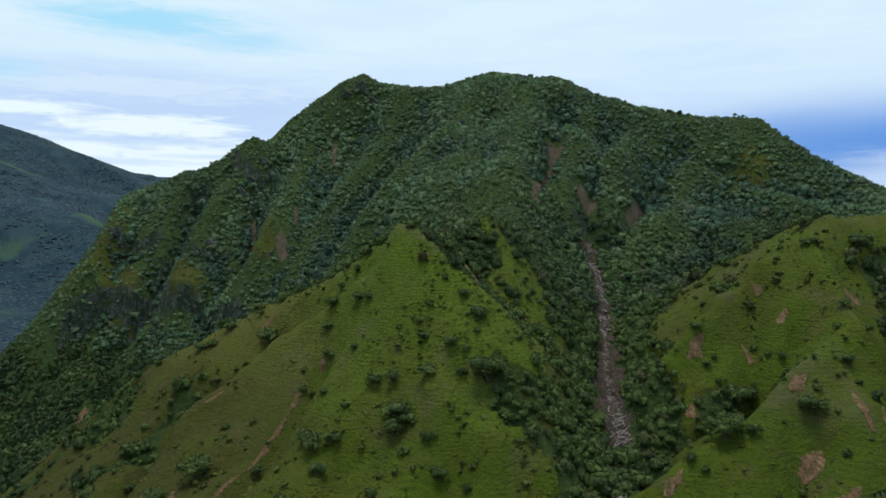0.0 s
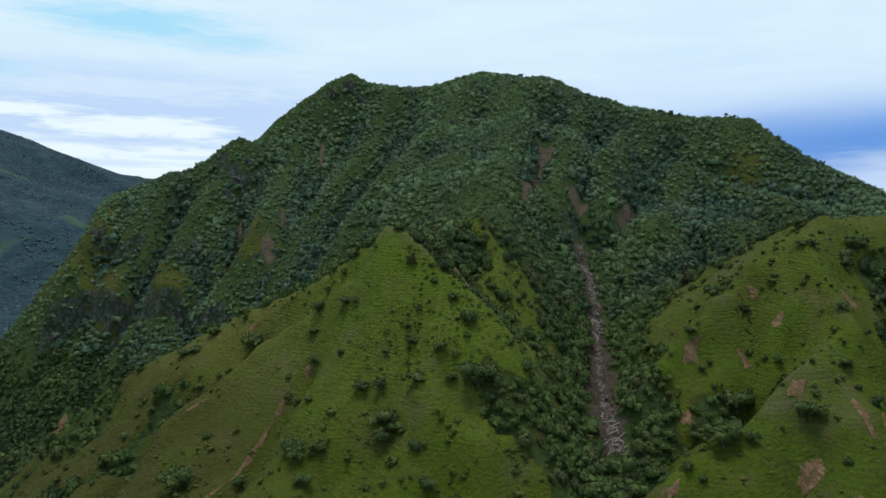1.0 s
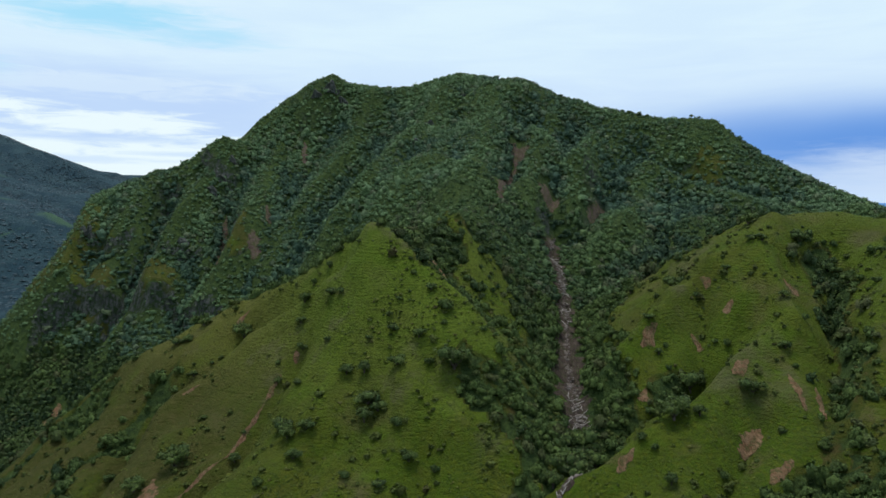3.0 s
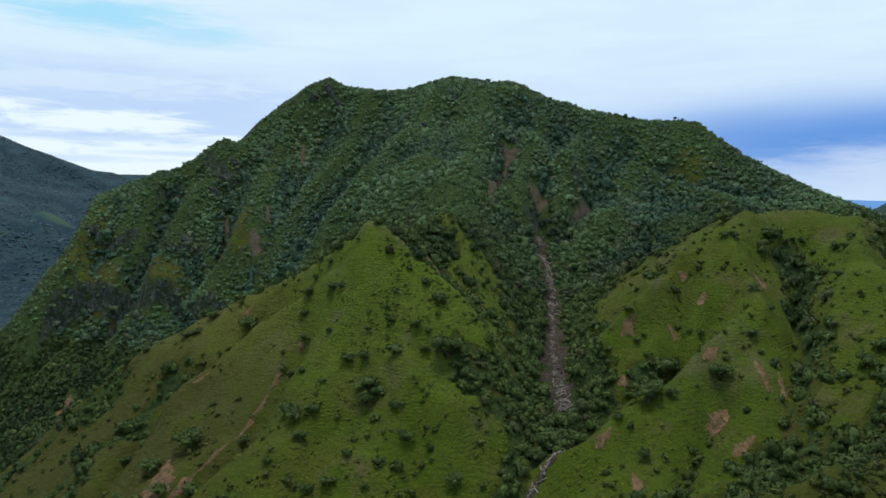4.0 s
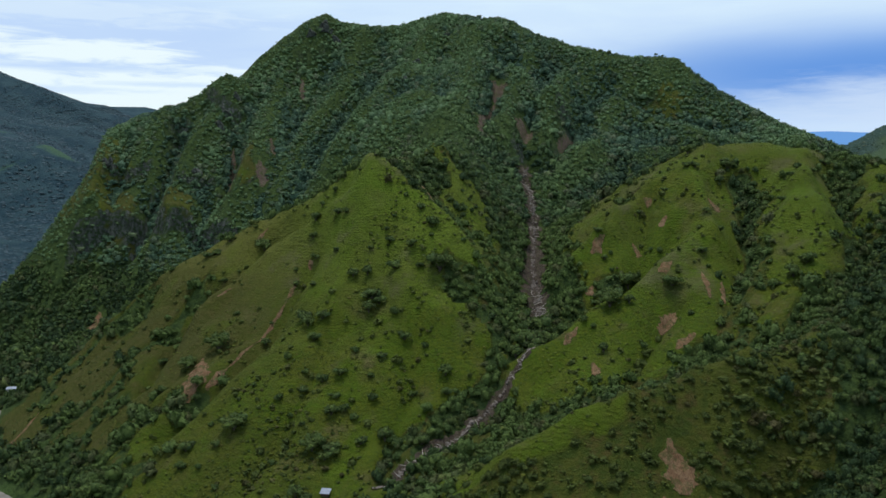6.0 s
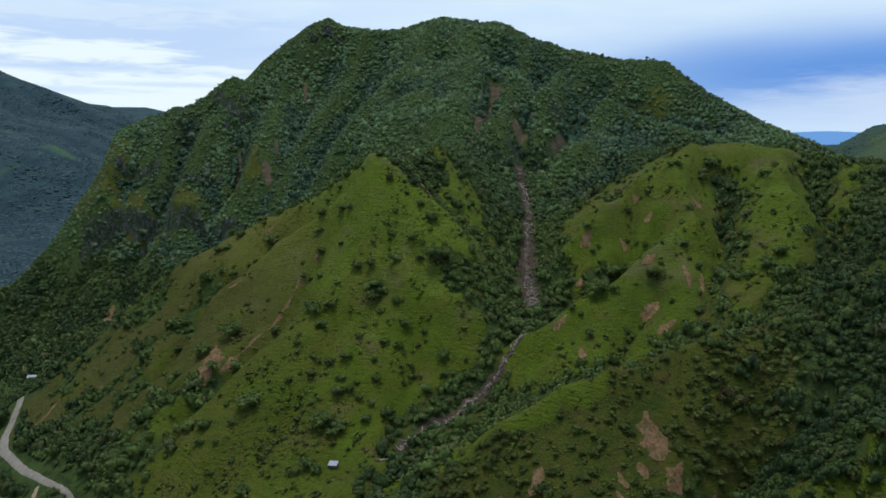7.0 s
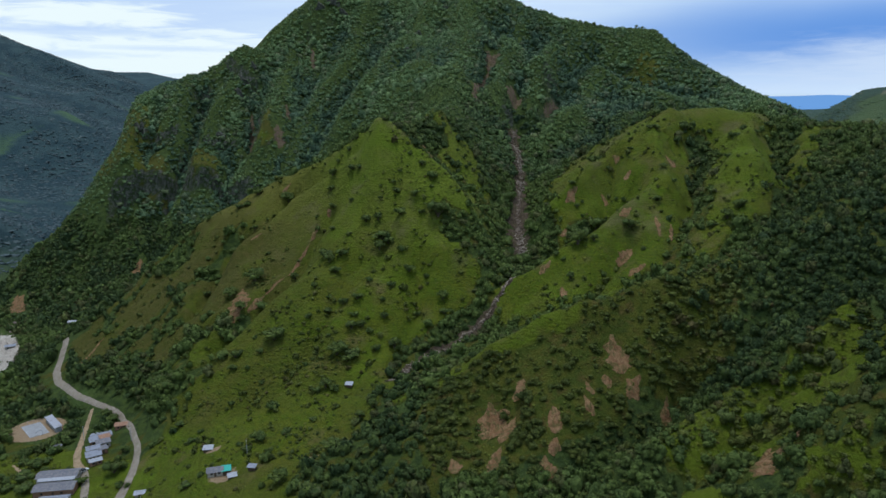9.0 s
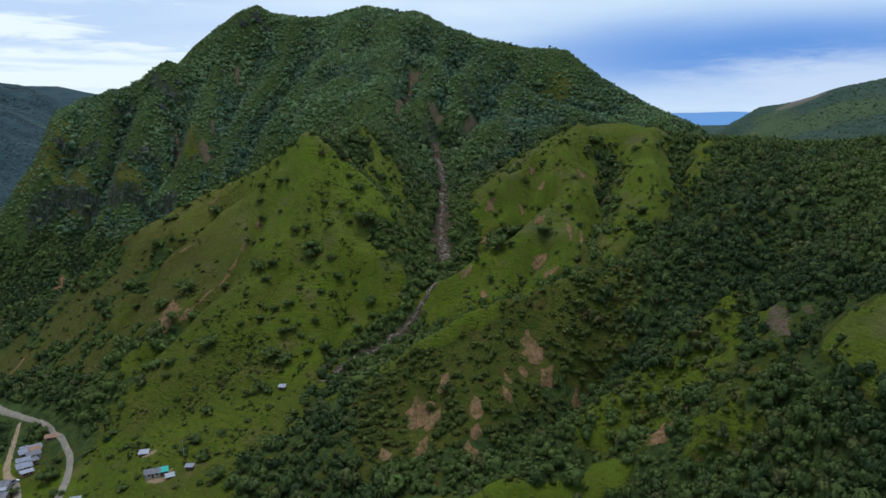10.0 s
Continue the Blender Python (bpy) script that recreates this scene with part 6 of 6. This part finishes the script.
def house(x, y, turn, w, d, h, roof, wall, label, rise=0.9, gable=True, openings=True, lift=0.0):
    """A small house: w along its front, d deep, the eaves at h."""
    z = float(np.min(floor_z(np.array([x - 2, x + 2, x]), np.array([y, y, y - 2])))) + lift
    ob = tagged(new("house"), label, "house", "houses of the hamlet")
    ob.matrix_basis = pose(x, y, z - 0.2, 0, 0, turn)
    t = 0.2
    holes = [(-w * 0.32, -w * 0.32 + 1.0, 1.0, 2.0), (w * 0.18, w * 0.18 + 1.0, 1.0, 2.0), (-0.45, 0.45, 0.0, 2.1)] if openings and w > 3.6 else [(-0.45, 0.45, 0.0, 2.0)]
    v, f = wall_with_holes(w, h, holes, t)
    part("wall", v + np.array([0, -d / 2, 0]), f, wall, ob)
    part("wall", *box(-w / 2, w / 2, d / 2 - t, d / 2, 0, h), wall, ob)
    for sx in (-1, 1):
        v, f = box(sx * w / 2 - (t if sx > 0 else 0), sx * w / 2 + (t if sx < 0 else 0), -d / 2 + t, d / 2 - t, 0, h)
        if gable:
            g = np.array([(sx * w / 2, -d / 2, h), (sx * w / 2, d / 2, h), (sx * w / 2, 0, h + rise * 0.92), (sx * (w / 2 - t), -d / 2, h), (sx * (w / 2 - t), d / 2, h), (sx * (w / 2 - t), 0, h + rise * 0.92)])
            v, f = join([(v, f), (g, np.array([(0, 1, 2), (3, 5, 4), (0, 2, 5), (0, 5, 3), (1, 4, 5), (1, 5, 2)]))])
        part("wall", v, f, wall, ob)
    over = 0.45
    if gable:
        part("roof", *sheet(w + 2 * over, -d / 2 - over, 0.02, h + 0.08 - over * rise / (d / 2), h + rise + 0.1), roof, ob)
        part("roof", *sheet(w + 2 * over, d / 2 + over, -0.02, h + 0.08 - over * rise / (d / 2), h + rise + 0.1), roof, ob)
    else:
        part("roof", *sheet(w + 2 * over, -d / 2 - over, d / 2 + over, h + 0.10, h + 0.10 + rise), roof, ob)
    for i, (a, b, c, e) in enumerate(holes):
        if c > 0.5:
            win = part("window", *join([box(a, b, -d / 2 + 0.03, -d / 2 + 0.12, c, c + 0.09), box(a, b, -d / 2 + 0.03, -d / 2 + 0.12, e - 0.09, e), box(a, a + 0.09, -d / 2 + 0.03, -d / 2 + 0.12, c + 0.09, e - 0.09), box(b - 0.09, b, -d / 2 + 0.03, -d / 2 + 0.12, c + 0.09, e - 0.09)]), TIMBER, ob)
            part("pane", *box(a + 0.09, b - 0.09, -d / 2 + 0.06, -d / 2 + 0.08, c + 0.09, e - 0.09), GLASS, win)
        else:
            part("door", *box(a + 0.03, b - 0.03, -d / 2 + 0.05, -d / 2 + 0.10, 0.02, e - 0.03), TIMBER, ob)
    return ob


house(-149.6, 175.2, 30, 8.6, 4.4, 2.7, TIN, PLASTER, "row house with a large zinc sheet roof beside the lane", 0.7)
house(-153.0, 176.6, 30, 2.4, 2.6, 2.2, TIN_WHITE, PLASTER, "small porch roof of bright new sheet metal", 0.3, False)
house(-146.4, 171.6, 34, 4.2, 3.2, 2.9, TIN_RUST, BRICK, "brick lean-to with a rusty patched roof", 0.5, False)
house(-150.2, 170.2, 28, 4.6, 4.0, 2.5, TIN, BRICK, "brick row house under patched grey metal roofing", 0.6, False)
house(-145.4, 167.2, 30, 5.6, 3.6, 2.6, TIN_DARK, PLASTER, "low house with old dark roofing sheets", 0.5, False)
house(-147.6, 161.4, 26, 5.4, 4.0, 2.7, TIN, PLASTER, "plastered row house with a dull sheet metal roof", 0.6)
house(-143.2, 161.2, 34, 3.4, 3.2, 2.4, TIN_DARK, BRICK, "little house with a weathered dark roof", 0.4, False)
house(-145.4, 156.4, 28, 6.0, 4.2, 2.4, TIN, PLASTER, "low row house with a dented zinc roof", 0.6, False)
house(-142.8, 152.0, 30, 4.8, 3.0, 2.5, TIN_WHITE, BRICK, "small house with a bright white sheet roof", 0.5)
house(-154.0, 141.6, 6, 16.0, 6.6, 2.9, TIN_DARK, PLASTER, "long low building with a dark weathered sheet roof", 0.9)
house(-152.6, 136.4, 6, 14.0, 1.5, 3.0, TIN_WHITE, PLASTER, "narrow covered passage with a strip of white roofing", 0.3, False, False)
house(-150.6, 131.0, 6, 15.5, 6.6, 2.9, TIN_DARK, BRICK, "long brick building with an old dark roof", 0.9)
house(-147.0, 121.5, 6, 11.0, 6.0, 2.9, TIN, PLASTER, "house with a wide zinc roof at the lower lane", 0.9)
house(-182.0, 197.0, -50, 17.0, 2.8, 2.6, TIN, CONCRETE, "long grey roofed stand beside the sports court", 0.4, False)
house(-168.0, 169.0, 12, 4.4, 3.0, 2.1, TIN_DARK, TIMBER, "small grey garden shed among vegetable beds", 0.4, False)
house(-142.6, 182.6, 12, 5.4, 4.0, 2.5, TIN_RUST, BRICK, "small house with a rusty brown sheet roof", 0.6)
house(-29.6, 156.5, -12, 2.7, 2.3, 1.9, TIN_WHITE, TIMBER, "timber hut with a pale tin roof on the meadow edge", 0.5, False)
house(-86.5, 129.7, 4, 3.4, 2.8, 2.1, TIN_WHITE, TIMBER, "blue grey timber hut with a white tin roof", 0.5, False)
house(-78.0, 107.4, 14, 5.6, 4.0, 2.2, TIN_DARK, PLASTER, "farm cottage with a grey sheet roof", 0.8)
house(-73.8, 107.8, 14, 2.8, 3.2, 2.1, TEAL, TIMBER, "lean-to with a turquoise sheet roof", 0.5, False)
house(-70.4, 102.6, 20, 2.8, 2.2, 1.9, TIN_WHITE, TIMBER, "little shed with a white tin roof", 0.4, False)
house(-63.3, 105.0, -10, 2.6, 2.0, 1.9, TIN, TIMBER, "tiny zinc roofed shed among bushes", 0.3, False)
house(-110.9, 117.2, 10, 3.6, 3.0, 2.2, TIN_WHITE, PLASTER, "small white roofed house beside the road", 0.6)
house(-235.0, 342.0, 0, 5.0, 4.0, 2.6, TIN_WHITE, PLASTER, "white farmhouse at the foot of the mountain", 0.7)
house(-268.0, 322.0, 20, 6.0, 4.0, 2.6, TIN, PLASTER, "grey roofed house on the river bank", 0.7)

court = tagged(new("sports_court"), "grey concrete sports court on a sandy yard", "court")
court.matrix_basis = pose(-189.5, 193.5, float(np.max(floor_z(np.array([-196., -190, -183]), np.array([198., 190, 188])))) + 0.1, 0, 0, -50)
part("slab", *box(-8.2, 8.2, -4.4, 4.4, -0.6, 0.0), COURT, court)
for a in ((-7.8, 7.8, -4.1, -4.0), (-7.8, 7.8, 4.0, 4.1), (-7.8, -7.7, -4.0, 4.0), (7.7, 7.8, -4.0, 4.0), (-0.05, 0.05, -4.0, 4.0)):
    part("line", *box(*a, 0.0, 0.006), TIN_WHITE, court, "white painted line")
for sx in (-1, 1):
    part("goal", *join([box(sx * 7.75 - 0.05, sx * 7.75 + 0.05, -1.5, -1.4, 0.006, 2.1), box(sx * 7.75 - 0.05, sx * 7.75 + 0.05, 1.4, 1.5, 0.006, 2.1), box(sx * 7.75 - 0.05, sx * 7.75 + 0.05, -1.5, 1.5, 2.1, 2.2)]), TIN, court)


def prism(profile, y0, y1):
    n = len(profile)
    v = [(x, y0, z) for x, z in profile] + [(x, y1, z) for x, z in profile]
    f = [(k, (k + 1) % n, n + (k + 1) % n) for k in range(n)] + [(k, n + (k + 1) % n, n + k) for k in range(n)]
    f += [(0, k + 1, k) for k in range(1, n - 1)] + [(n, n + k, n + k + 1) for k in range(1, n - 1)]
    return np.array(v, float), np.array(f)[:, ::-1]


car = tagged(new("pickup_car"), "light grey car parked where the lanes meet", "car")
car.matrix_basis = pose(-145.7, 146.2, float(floor_z(-145.7, 146.2)[0]) + 0.34, 0, 0, 60)
body = part("body", *prism([(-2.1, 0.25), (2.1, 0.25), (2.15, 0.7), (1.2, 0.85), (-2.05, 0.9)], -0.85, 0.85), PAINT, car)
part("cabin", *prism([(-1.3, 0.9), (1.0, 0.86), (0.5, 1.45), (-1.1, 1.48)], -0.76, 0.76), GLASS, car, "dark tinted glass cabin")
for wx in (-1.3, 1.3):
    for wy in (-0.8, 0.8):
        a = np.linspace(0, 6.2832, 13)[:-1]
        part("wheel", *prism([(wx + 0.33 * math.cos(k), 0.33 + 0.33 * math.sin(k)) for k in a], wy - 0.1, wy + 0.1), RUBBER, car)

for px_, py_, ph in ((-67.5, 116.0, 8.0), (-104.0, 100.0, 8.0), (-132.0, 166.0, 8.0), (38.0, 34.0, 7.0), (-158.0, 176.0, 8.0)):
    pole = tagged(new("utility_pole"), "slim grey concrete utility pole on the meadow", "pole", "utility poles")
    pole.location = (px_, py_, float(floor_z(px_, py_)[0]) - 0.3)
    part("post", *tube([(0, 0, 0), (0, 0, ph)], [0.16, 0.10], 8), CONCRETE, pole)
    part("crossarm", *box(-0.9, 0.9, -0.06, 0.06, ph - 0.7, ph - 0.55), TIMBER, pole)

# ---- the furthest range, a plain backdrop past the valley that glows haze blue ----
az = np.linspace(-1.2, 1.2, 160)
crest = 165 + 36 * vnoise(az * 900, az * 0, 260, 71) + 14 * vnoise(az * 900, az * 0, 40, 72)
bv = np.concatenate([np.stack([np.sin(az) * 4550, np.cos(az) * 4550, crest * 0 - 150], 1), np.stack([np.sin(az) * 4550, np.cos(az) * 4550, crest], 1), np.stack([np.sin(az) * 4800, np.cos(az) * 4800, crest - 130], 1)])
k = np.arange(159)
bf = np.concatenate([np.stack([k + o, k + 1 + o, k + 161 + o, k + 160 + o], 1) for o in (0, 160)])
me = mesh_from("backdrop", bv, bf, True)
# black base with blue emission: the glow stands in for haze
haze = Mat("distant_haze_glow", 1.0, 0.0)
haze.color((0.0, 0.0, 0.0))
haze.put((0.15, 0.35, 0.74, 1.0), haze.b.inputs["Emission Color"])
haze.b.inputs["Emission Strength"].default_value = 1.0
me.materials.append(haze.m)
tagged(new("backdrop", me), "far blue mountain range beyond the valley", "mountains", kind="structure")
